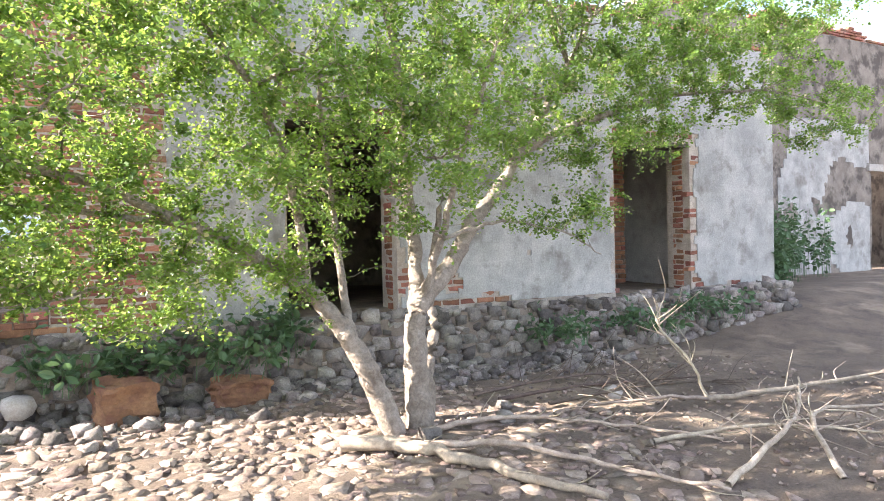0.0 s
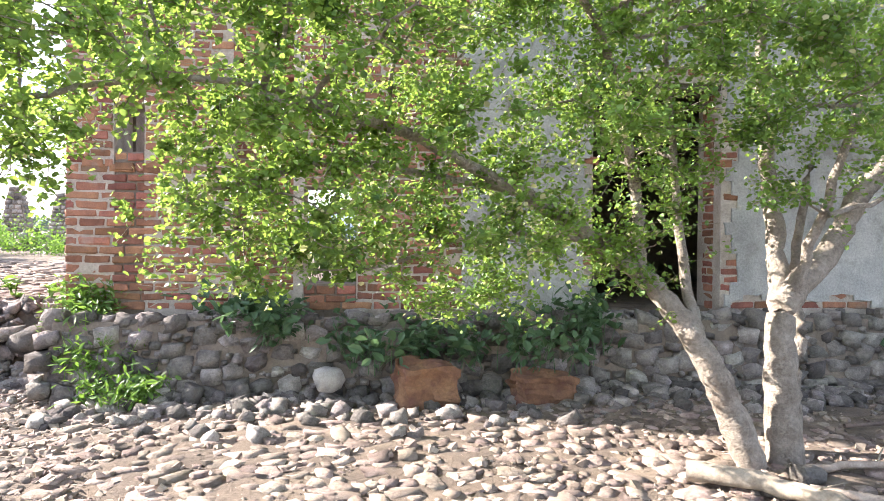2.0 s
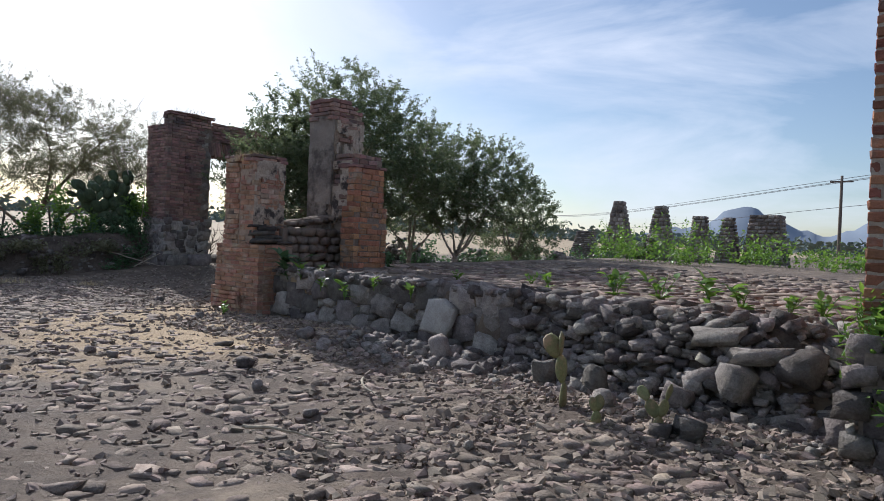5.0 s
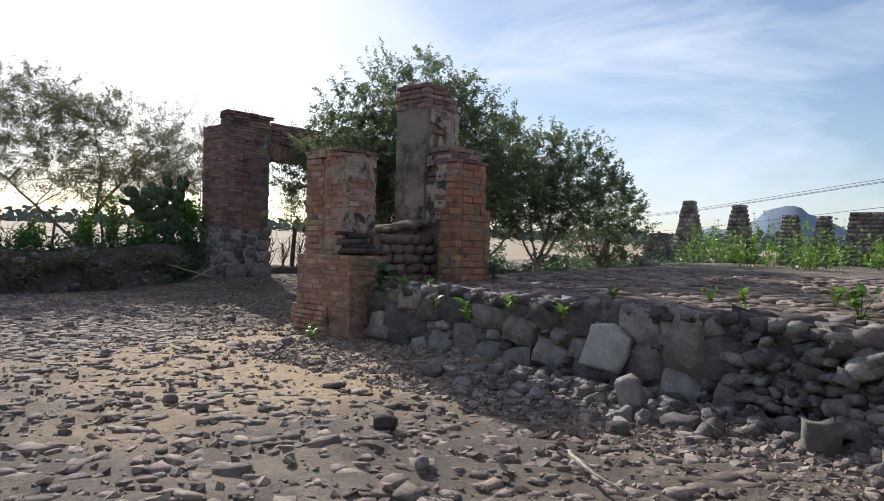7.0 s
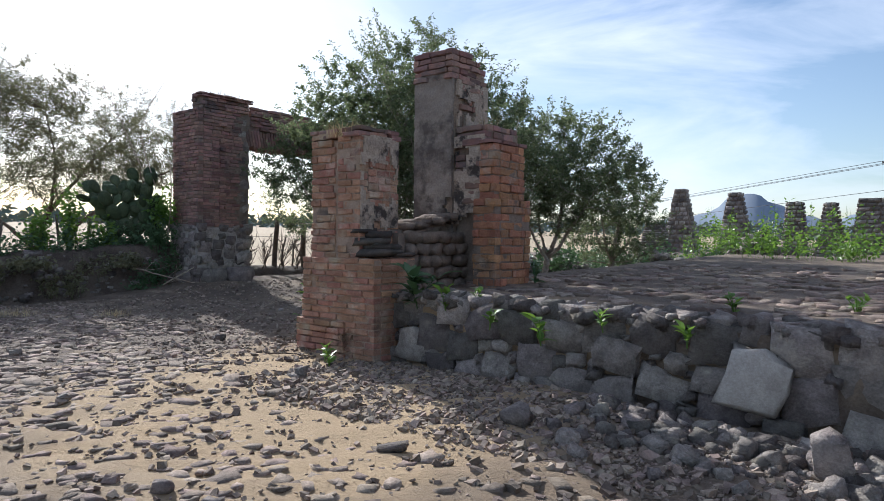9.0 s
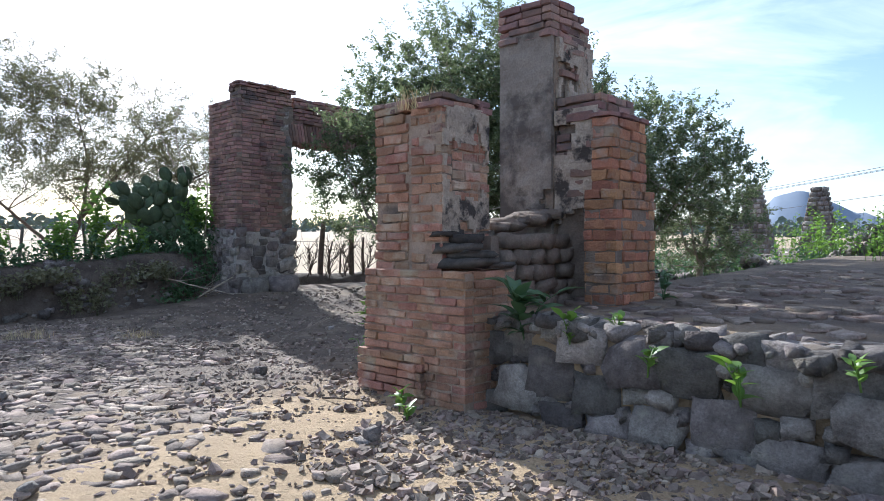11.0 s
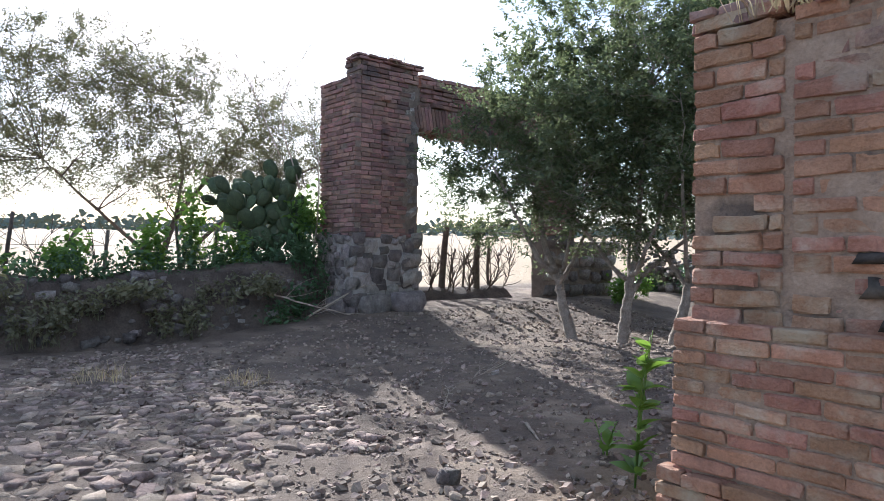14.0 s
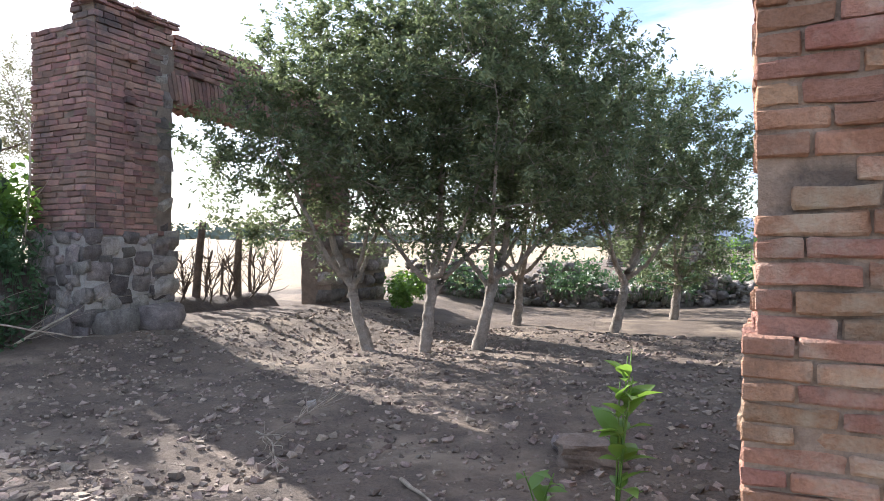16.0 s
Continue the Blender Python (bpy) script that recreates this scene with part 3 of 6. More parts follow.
def build_house():
    wall = thing("wall_north", "ruined red brick house front with torn white plaster and doorways", "wall", kind="structure")
    x0, x1 = -3.28, 10.7
    edges = [(x0 + .02, -2.83), (-2.55, -1.72), (-1.14, -1.04), (-0.52, 1.9), (3.3, 6.95), (8.6, x1)]
    for a, b in edges:
        if b - a > 0.05:
            part("masonry", box_bm(a, b, HY + 0.008, HY + HT, 0.3, min(house_top(a), house_top(b)) - 0.12, rough=0.003), LIME, wall)
    part("masonry", box_bm(-1.72, -1.14, HY + 0.17, HY + HT, 0.3, 4.9, rough=0.003), LIME, wall)
    for a, b, c, d in OPEN:
        part("masonry", box_bm(a, b, HY + 0.008, HY + HT, d, min(house_top(a), house_top(b)) - 0.12, rough=0.003), LIME, wall)
        part("sill", box_bm(a, b, HY + 0.02, HY + HT, 0.3, c), MORTAR, wall)
    for a, b, c, d in OPEN[1:3]:
        part("lintel", box_bm(a - 0.15, b + 0.15, HY + 0.03, HY + HT - 0.05, d - 0.06, d + 0.06, 0.4, 0.01), POSTWOOD, wall, "weathered timber lintel")

    small = (OPEN[0], OPEN[3])

    def framed(x, z):
        return any(a - .2 < x < b + .2 and c - .13 < z < d + .13 for a, b, c, d in small)

    def keep(x, y, z):
        if in_opening(x, z, 0.04) or framed(x, z) or z > house_top(x) + 0.06 * fuzz(x, z, 0, 6):
            return False
        return x < -1.74 or x > -1.12
    front_ = courses(x0, x1, HY, HY + HT, 0.72, 5.5, 0.088, 0.27, 0.02, 0.12, "S", lambda x, y, z: keep(x, y, z) and (is_brick(x, z) or z > house_top(x) - 0.15), 0.004)
    back_panel = courses(-1.72, -1.13, HY + 0.15, HY + HT, 0.9, 4.6, 0.088, 0.25, 0.018, 0.12, "S")
    side = courses(x0, x0 + 0.5, HY, HY + 5.0, 0.72, 4.7, 0.088, 0.27, 0.018, 0.12, "W", lambda x, y, z: z < 4.7 - (y - HY) * 0.35 + 0.2 * fuzz(y, z, 1, 2))
    jambs = []
    for a, b, c, d in small:
        for u0, u1, w0, w1 in ((a - .3, a - .005, c - .16, d + .16), (b + .005, b + .3, c - .16, d + .16), (a, b, d, d + .19), (a, b, c - .19, c - .01)):
            jambs += courses(u0, u1, HY - .004, HY + HT, w0, w1, 0.088, 0.2, 0.018, 0.12, "S", lambda x, y, z: x > -1.0 or x < -1.72)
    for a, b, c, d in OPEN[1:3]:
        jambs += courses(a - 0.12, a + 0.01, HY + .03, HY + HT, c, d, 0.088, 0.25, 0.016, 0.12, "E")
        jambs += courses(b - 0.01, b + 0.12, HY + .03, HY + HT, c, d, 0.088, 0.25, 0.016, 0.12, "W")
    pieces("brick", BRICKS, front_ + back_panel + side + jambs, BRICK, wall, lambda p: p.x < 0.9 and p.z < 3.6 and p.y < 8.1, 300)
    part("masonry", box_bm(x0 + 0.02, x0 + 0.48, HY + HT, HY + 4.9, 0.4, 2.9), MORTAR, wall)

    def face(u, w, d):
        return (u, HY - d, w)
    skin = sheet(0.4, x1, 0.74, 5.3, face, lambda u, w: not in_opening(u, w, 0.05) and not is_brick(u, w) and w < house_top(u) - 0.12, 0.014, 0.07)
    part("plaster", skin, PLASTER, wall, "cracked white plaster torn off in patches")
    # end wall, inner walls, and the long wall set back behind
    part("end_wall", box_bm(x1 - 0.5, x1, HY + HT, 11.0, 0.3, 3.9), PLASTER, wall)
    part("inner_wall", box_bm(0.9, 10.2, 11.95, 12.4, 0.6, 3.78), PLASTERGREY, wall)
    # partition added out of view to keep the sun off the rooms
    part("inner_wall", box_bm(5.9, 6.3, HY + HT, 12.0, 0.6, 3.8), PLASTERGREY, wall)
    part("inner_wall", box_bm(9.0, 9.3, HY + HT, 12.0, 0.6, 3.8), PLASTER, wall)
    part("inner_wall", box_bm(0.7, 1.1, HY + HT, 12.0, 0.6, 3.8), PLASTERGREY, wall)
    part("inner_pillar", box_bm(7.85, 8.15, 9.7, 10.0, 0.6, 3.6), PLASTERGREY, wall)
    pieces("inner_brick", BRICKS, courses(8.2, 8.6, 9.4, 9.8, 0.65, 3.3, 0.088, 0.25, 0.018, 0.12, "SEW"), BRICK, wall, lambda p: True, 200)
    part("masonry", box_bm(8.22, 8.58, 9.42, 9.78, 0.6, 3.3), MORTAR, wall)
    # unseen slab added over the rooms, only to shade them
    sun_block = part("roof_slab", box_bm(0.9, 9.0, HY + HT, 12.0, 3.65, 3.8, 0.8, 0.02), POSTWOOD, wall)
    far = thing("wall_east", "tall grey plastered wall set back behind the house, top crumbling", "wall", kind="structure")
    part("masonry", box_bm(10.7, 19.4, 11.0, 11.5, 0.3, 6.9, 0.5, 0.03), PLASTERGREY, far)
    part("masonry", box_bm(19.4, 26.0, 11.0, 11.5, 3.4, 6.9, 0.5, 0.03), PLASTERGREY, far)
    part("masonry", box_bm(21.1, 26.0, 11.0, 11.5, 0.3, 3.4, 0.5, 0.03), PLASTERGREY, far)
    part("inner_wall", box_bm(17.5, 25.5, 13.0, 13.3, 0.3, 4.5, 0.5, 0.03), PLASTERGREY, far)
    part("lintel", box_bm(19.2, 21.3, 10.92, 11.5, 3.3, 3.5, 0.5, 0.01), PALESTONE, far, "pale stone lintel")
    pieces("brick", BRICKS, courses(10.8, 26, 11.05, 11.45, 6.88, 7.5, 0.088, 0.27, 0.018, 0.12, "S",
                                    lambda x, y, z: z < 7.1 + 0.5 * fuzz(x, 4, 0, 0.8)), BRICK, far, lambda p: False)

    def back_face(u, w, d):
        return (u, 11.0 - d, w)
    part("plaster", sheet(10.8, 19.3, 0.5, 4.6, back_face, lambda u, w: fuzz(u, w, 8, 0.5) > -0.15, 0.012, 0.12), PLASTER, far)


build_house()


# ---- the brick pier beside the terrace ----
def build_pier():
    pier = thing("brick_pier", "free-standing ruined brick pier, stepped base, dry grass on top", "pillar", -12.5, 9.2, 0)
    off = Matrix.Translation((12.5, -9.2, 0))

    def shift(ms):
        return [off @ m for m in ms]

    def bm_at(*a, **k):
        bm = box_bm(*a, **k)
        bm.transform(off)
        return bm
    part("core", bm_at(-12.936, -12.114, 8.966, 9.586, 0.0, 2.5, rough=0.003), PIERMORTAR, pier)
    part("base_core", bm_at(-12.974, -11.766, 8.866, 9.534, -0.1, 1.1, rough=0.003), PIERMORTAR, pier)
    bite = lambda x, y, z: not (x < -12.78 + 0.05 * fuzz(z, 2, 0, 5) and 1.5 < z < 1.72) and z < 2.58 + 0.07 * fuzz(x, y, 3, 4)
    upper = courses(-12.95, -12.1, 8.95, 9.6, 1.1, 2.66, 0.088, 0.27, 0.014, 0.14, "EWN", bite, 0.006)
    upper += courses(-12.95, -12.505, 8.94, 9.6, 1.1, 2.66, 0.089, 0.29, 0.014, 0.14, "S", bite, 0.009)
    upper += courses(-12.475, -12.1, 8.955, 9.6, 1.1, 2.64, 0.086, 0.27, 0.014, 0.14, "S", bite, 0.009)
    lower = courses(-12.99, -11.75, 8.85, 9.55, -0.03, 1.14, 0.073, 0.27, 0.012, 0.12, "SEWN", None, 0.006)
    foot = courses(-13.05, -12.2, 8.80, 9.0, -0.05, 0.36, 0.073, 0.25, 0.009, 0.11, "SW", None, 0.01)
    pieces("brick", BRICKS, shift(upper), BRICKPALE, pier, lambda p: p.y < 0.3, 150)
    pieces("base_brick", BRICKS, shift(lower + foot), BRICKPALE, pier, lambda p: p.y < 0.3 or p.x > 0.5, 300)
    cap = courses(-12.97, -12.08, 8.93, 9.62, 2.52, 2.64, 0.06, 0.28, 0.01, 0.2, "SENW", lambda x, y, z: fuzz(x, y, 7, 3) > -0.3, 0.02)
    pieces("cap_brick", BRICKS, shift(cap), BRICKDARK, pier)
    skin = sheet(8.97, 9.58, 1.3, 2.55, lambda u, w, d: (-12.1 + d + 12.5, u - 9.2, w), lambda u, w: fuzz(u, w, 2, 3.2) + 0.4 * fuzz(u, w, 5, 9) > -0.1 and w > 1.4 + 0.3 * fuzz(u, 3, 0, 2), 0.012, 0.035, 0.012)
    part("plaster", skin, PIERPLASTER, pier, "sandy plaster remains, stained black")
    # dark ledge stones on the step
    ms = [place(x + 12.5, y - 9.2, z, sx, sy, sz, 0, 0, r) for x, y, z, sx, sy, sz, r in (
        (-11.95, 9.1, 1.18, .46, .45, .11, 4), (-12.0, 9.2, 1.25, .40, .42, .10, -5), (-12.05, 9.12, 1.31, .36, .36, .11, 8),
        (-12.08, 9.2, 1.38, .28, .34, .12, -9), (-11.86, 9.35, 1.16, .30, .32, .06, 14), (-12.15, 9.05, 1.43, .22, .3, .06, 5))]
    pieces("ledge_stone", RUBBLE, ms, DARKSTONE, pier, smooth=True)
    # rubble core of the low wall that meets the pier
    return pier


build_pier()


# ---- the tall ruin behind it ----
def build_tower():
    ruin = thing("ruined_wall_stub", "tall stub of a ruined wall, grey plaster over brick", "ruin", -12.3, 10.9, 0.6)
    off = Matrix.Translation((12.3, -10.9, -0.6))

    def bm_at(*a, **k):
        bm = box_bm(*a, **k)
        bm.transform(off)
        return bm
    part("shaft", bm_at(-12.78, -12.12, 10.68, 11.38, 0.5, 3.72, 0.12, 0.035), MUDPLASTER, ruin, "tall stained plastered stack")
    top = courses(-12.8, -12.1, 10.62, 11.4, 3.5, 3.98, 0.08, 0.26, 0.012, 0.16, "SENW",
                  lambda x, y, z: z < 3.92 - 0.55 * max(0, y - 11.0) + 0.1 * fuzz(x, y, 3, 3), 0.012)
    east = courses(-12.8, -12.09, 10.64, 11.42, 0.7, 3.55, 0.085, 0.27, 0.014, 0.14, "E", lambda x, y, z: fuzz(y, z, 11, 1.7) > -0.12, 0.014)
    pieces("brick", BRICKS, [off @ m for m in top + east], BRICKDARK, ruin, lambda p: True, 280)
    skin = sheet(-12.79, -12.12, 1.3, 3.6, lambda u, w, d: (u + 12.3, 10.66 - d - 10.9, w - .6), lambda u, w: fuzz(u, w, 3, 2.2) + 0.4 * fuzz(u, w, 1, 8) > -0.62, 0.02, 0.05, 0.016)
    part("render_coat", skin, PLASTERGREY, ruin, "blackened grey render")
    skin = sheet(10.72, 11.4, 1.4, 3.5, lambda u, w, d: (-12.09 + d + 12.3, u - 10.9, w - .6), lambda u, w: fuzz(u, w, 6, 3.0) + .5 * fuzz(u, w, 2, 9) > -0.1, 0.02, 0.035, 0.012)
    part("plaster", skin, PIERPLASTER, ruin, "flaking pale plaster")
    # thick shoulder beside the stack
    part("shoulder_core", bm_at(-12.1, -11.6, 10.75, 11.42, 0.6, 2.78, 0.15, 0.03), MORTAR, ruin)
    sh = courses(-12.1, -11.58, 10.7, 11.45, 1.72, 2.86, 0.095, 0.27, 0.014, 0.14, "SEN", lambda x, y, z: z < 2.85 + 0.1 * fuzz(x, y, 2, 4), 0.02)
    pieces("shoulder_brick", BRICKS, [off @ m for m in sh], BRICKDARK, ruin)
    skin = sheet(-12.1, -11.6, 1.55, 2.72, lambda u, w, d: (u + 12.3, 10.7 - d - 10.9, w - .6), lambda u, w: fuzz(u, w, 9, 2.5) > -0.25, 0.03, 0.05, 0.015)
    part("shoulder_plaster", skin, PIERPLASTER, ruin, "crumbled pale plaster and lime")
    # two-storey pillar of red brick
    pillar = thing("brick_pillar", "broken orange brick pillar standing against the ruined stub", "pillar", -11.35, 10.95, 0.6)
    off2 = Matrix.Translation((11.35, -10.95, -0.6))

    def bm2(*a, **k):
        bm = box_bm(*a, **k)
        bm.transform(off2)
        return bm
    part("core", bm2(-11.62, -11.42, 10.64, 11.32, 0.6, 2.5), MORTAR, pillar)
    part("base_core", bm2(-11.65, -11.33, 10.54, 11.34, 0.6, 1.78), MORTAR, pillar)
    up = courses(-11.64, -11.40, 10.62, 11.34, 1.86, 2.62, 0.1, 0.27, 0.010, 0.14, "SENW", lambda x, y, z: z < 2.6 + 0.06 * fuzz(x, y, 1, 5), 0.012)
    low = courses(-11.67, -11.31, 10.52, 11.36, 0.66, 1.84, 0.1, 0.27, 0.010, 0.14, "SENW", None, 0.012)
    pieces("brick", BRICKS, [off2 @ m for m in up + low], BRICKORANGE, pillar)
    cap = courses(-11.67, -11.37, 10.6, 11.38, 2.58, 2.66, 0.06, 0.27, 0.013, 0.2, "SENW", None, 0.012)
    pieces("cap_brick", BRICKS, [off2 @ m for m in cap], BRICKDARK, pillar)
    # low rubble wall between pier and stub, with a worn lip
    low_wall = thing("low_rubble_wall", "low worn rubble and mud wall with a rounded lip", "wall", -12.2, 10.1, 0.5)
    off3 = Matrix.Translation((12.2, -10.1, -0.5))
    bm = box_bm(-12.55, -12.0, 9.5, 10.75, 0.4, 1.42, 0.1, 0.03)
    bm.transform(off3)
    part("core", bm, MORTAR, low_wall)
    r = random.Random(3)
    ms = []
    for row in range(6):
        y = 9.55 + r.uniform(0, .1)
        while y < 10.75:
            w = r.uniform(.16, .34)
            ms.append(off3 @ place(-12.0 + r.uniform(-.03, .03), y + w / 2, 0.62 + row * .15, .22, w, .17, r.uniform(-8, 8), 0, r.uniform(-10, 10)))
            y += w
    for k in range(7):
        ms.append(off3 @ place(-12.25 + r.uniform(-.05, .05), 9.6 + k * .18, 1.45 + 0.035 * k + r.uniform(-.02, .02), .5, .26, .14, r.uniform(-8, 8), r.uniform(-6, 6), r.uniform(-15, 15)))
    pieces("stone", RUBBLE, ms, MORTAR, low_wall, smooth=True)


build_tower()


# ---- the gateway ----
GX = -20.82


def build_gate():
    gate = thing("gateway", "ruined brick gateway on a rubble stone base, flat brick arch", "gateway", -21.2, 12.7, 0.2)
    off = Matrix.Translation((21.2, -12.7, -0.2))

    def bm_at(*a, **k):
        bm = box_bm(*a, **k)
        bm.transform(off)
        return bm
    y0, y1, y2 = 12.02, 13.42, 17.35
    part("core", bm_at(GX - 1.16, GX - 0.02, y0 + .02, y1 - 0.03, 0.0, 4.35), MORTAR, gate)
    part("crown_core", bm_at(GX - 0.48, GX - 0.04, y0 + .13, y1 - 0.04, 4.3, 4.68), MORTAR, gate)
    part("lintel_core", bm_at(GX - 0.75, GX - 0.05, y1 - 0.05, y2 + 0.6, 3.66, 4.4), MORTAR, gate)
    shaft = courses(GX - 1.18, GX, y0, y1, 1.62, 4.5, 0.082, 0.27, 0.011, 0.13, "SE",
                    lambda x, y, z: (z < 4.42 + 0.1 * fuzz(x, y, 3, 3)) and not (y > y1 - 0.3 and x > GX - .3), 0.008)
    quoin = [place(GX - 0.2, y1 - 0.16, 1.62 + 0.31 * k + .15, .46, .34 + .06 * (k % 2), .295, 0, 0, rng.normal(0, 1.5)) for k in range(9)]
    rough = courses(GX - 0.3, GX + 0.03, y0 + 0.42, y0 + 0.85, 1.75, 4.1, 0.1, 0.22, 0.02, 0.12, "E", lambda x, y, z: fuzz(y, z, 20, 3) > -0.1, 0.025)
    crown = courses(GX - 0.5, GX + 0.01, y0 + 0.1, y1 - 0.02, 4.42, 4.74, 0.085, 0.27, 0.014, 0.13, "SENW", lambda x, y, z: z < 4.74 + 0.05 * fuzz(x, y, 1, 4), 0.02)
    cornice = courses(GX - 0.56, GX + 0.06, y0 + 0.04, y1 + 0.04, 4.68, 4.78, 0.05, 0.27, 0.012, 0.2, "SENW", lambda x, y, z: fuzz(x, y, 2, 2) > -0.25, 0.02)
    over = courses(GX - 0.8, GX, y1 - 0.1, y2 + 0.7, 4.06, 4.65, 0.085, 0.27, 0.014, 0.13, "EW",
                   lambda x, y, z: z < 4.72 - 0.04 * (y - y1) + 0.1 * fuzz(x, y, 5, 2), 0.02)
    pieces("brick", BRICKS, [off @ m for m in shaft + rough + crown + cornice + over], BRICKDARK, gate, lambda p: p.y < 0.8 and p.x > 0.2, 300)
    arch = []
    y = y1 - 0.06
    while y < y2 + 0.1:                       # bricks on edge form the flat arch
        lean = (y - (y1 + y2) / 2) / (y2 - y1) * -24
        arch.append(off @ place(GX - 0.13, y, 3.84, .26, .07, .42, lean, 0, 0))
        arch.append(off @ place(GX - 0.6, y, 3.84, .26, .07, .42, lean, 0, 0))
        y += 0.082
    pieces("arch_brick", BRICKS, arch, BRICKDARK, gate)
    pieces("quoin", BLOCKS, [off @ m for m in quoin], FIELDSTONE, gate)
    # rubble base with pale mortar
    part("base_core", bm_at(GX - 1.2, GX - 0.0, y0 - 0.03, y1 + 0.0, -0.1, 1.6, 0.15, 0.02), PALESTONE, gate, "pale lime mortar of the rubble base")
    r = random.Random(11)
    ms = []
    for side in "ES":
        for k in range(420):
            u, z = r.uniform(0, 1), r.uniform(0.3, 1.6)
            s = r.uniform(.08, .34)
            if side == "E":
                ms.append((GX - 0.02, y0 + .05 + u * (y1 - y0 - .1), z, .14, s, s * r.uniform(.6, .95)))
            else:
                ms.append((GX - 1.1 + u * 1.05, y0 - 0.02, z, s, .14, s * r.uniform(.6, .95)))
    ms.sort(key=lambda m: -max(m[3], m[4]) * m[5])
    kept = []
    for m in ms:                              # no two stones on one spot
        if all(abs(m[0] - q[0]) + abs(m[1] - q[1]) + abs(m[2] - q[2]) > 0.42 * (max(m[3], m[4]) + max(q[3], q[4])) + .02 for q in kept):
            kept.append(m)
    ms = [off @ place(*m, r.uniform(-12, 12), r.uniform(-8, 8), r.uniform(-6, 6)) for m in kept]
    ms += [off @ place(GX + 0.05, y0 + .35, 0.42, .5, .6, .5), off @ place(GX + 0.1, y1 - .35, 0.42, .55, .75, .5, 4), off @ place(GX - .5, y0 - .05, .35, .7, .4, .5),
           off @ place(GX - .1, y1 - .2, .85, .4, .5, .36), off @ place(GX - .1, y1 - .18, 1.22, .4, .46, .32), off @ place(GX - .1, y1 - .17, 1.52, .4, .44, .24)]
    pieces("stone", RUBBLE, ms, FIELDSTONE, gate, smooth=True)
    # the far jamb: a stub of coursed stone
    jamb = thing("stone_jamb", "broken stump of a stone gate jamb", "ruin", -21.1, 17.6, 0.3)
    off = Matrix.Translation((21.1, -17.6, -0.3))
    bm = box_bm(GX - 0.8, GX - 0.05, y2 + 0.05, y2 + 2.1, 0, 1.6, 0.2, 0.03)
    bm.transform(off)
    part("core", bm, MORTAR, jamb)
    ms = []
    for row in range(4):
        ms.append(off @ place(GX - 0.2, y2 + 0.2, 0.5 + row * .36, .5, .5, .34, 0, 0, r.uniform(-3, 3)))
        y = y2 + 0.45
        while y < y2 + 2.0:
            w = r.uniform(.25, .5)
            ms.append(off @ place(GX - 0.1 + r.uniform(-.04, .04), y + w / 2, 0.48 + row * .33 + r.uniform(-.03, .03), .3, w, .3, r.uniform(-6, 6), 0, 0))
            y += w
    bm = box_bm(GX - 0.75, GX - 0.1, y2 + 0.1, y2 + 0.7, 1.5, 3.6, 0.2, 0.03)
    bm.transform(off)
    part("upper_core", bm, MORTAR, jamb)
    pieces("stone", RUBBLE, ms, FIELDSTONE, jamb, smooth=True)
    pieces("brick", BRICKS, [off @ m for m in courses(GX - 0.8, GX - 0.05, y2, y2 + 0.75, 1.75, 3.6, 0.085, 0.27, 0.014, 0.13, "SEN")], BRICKDARK, jamb)


build_gate()

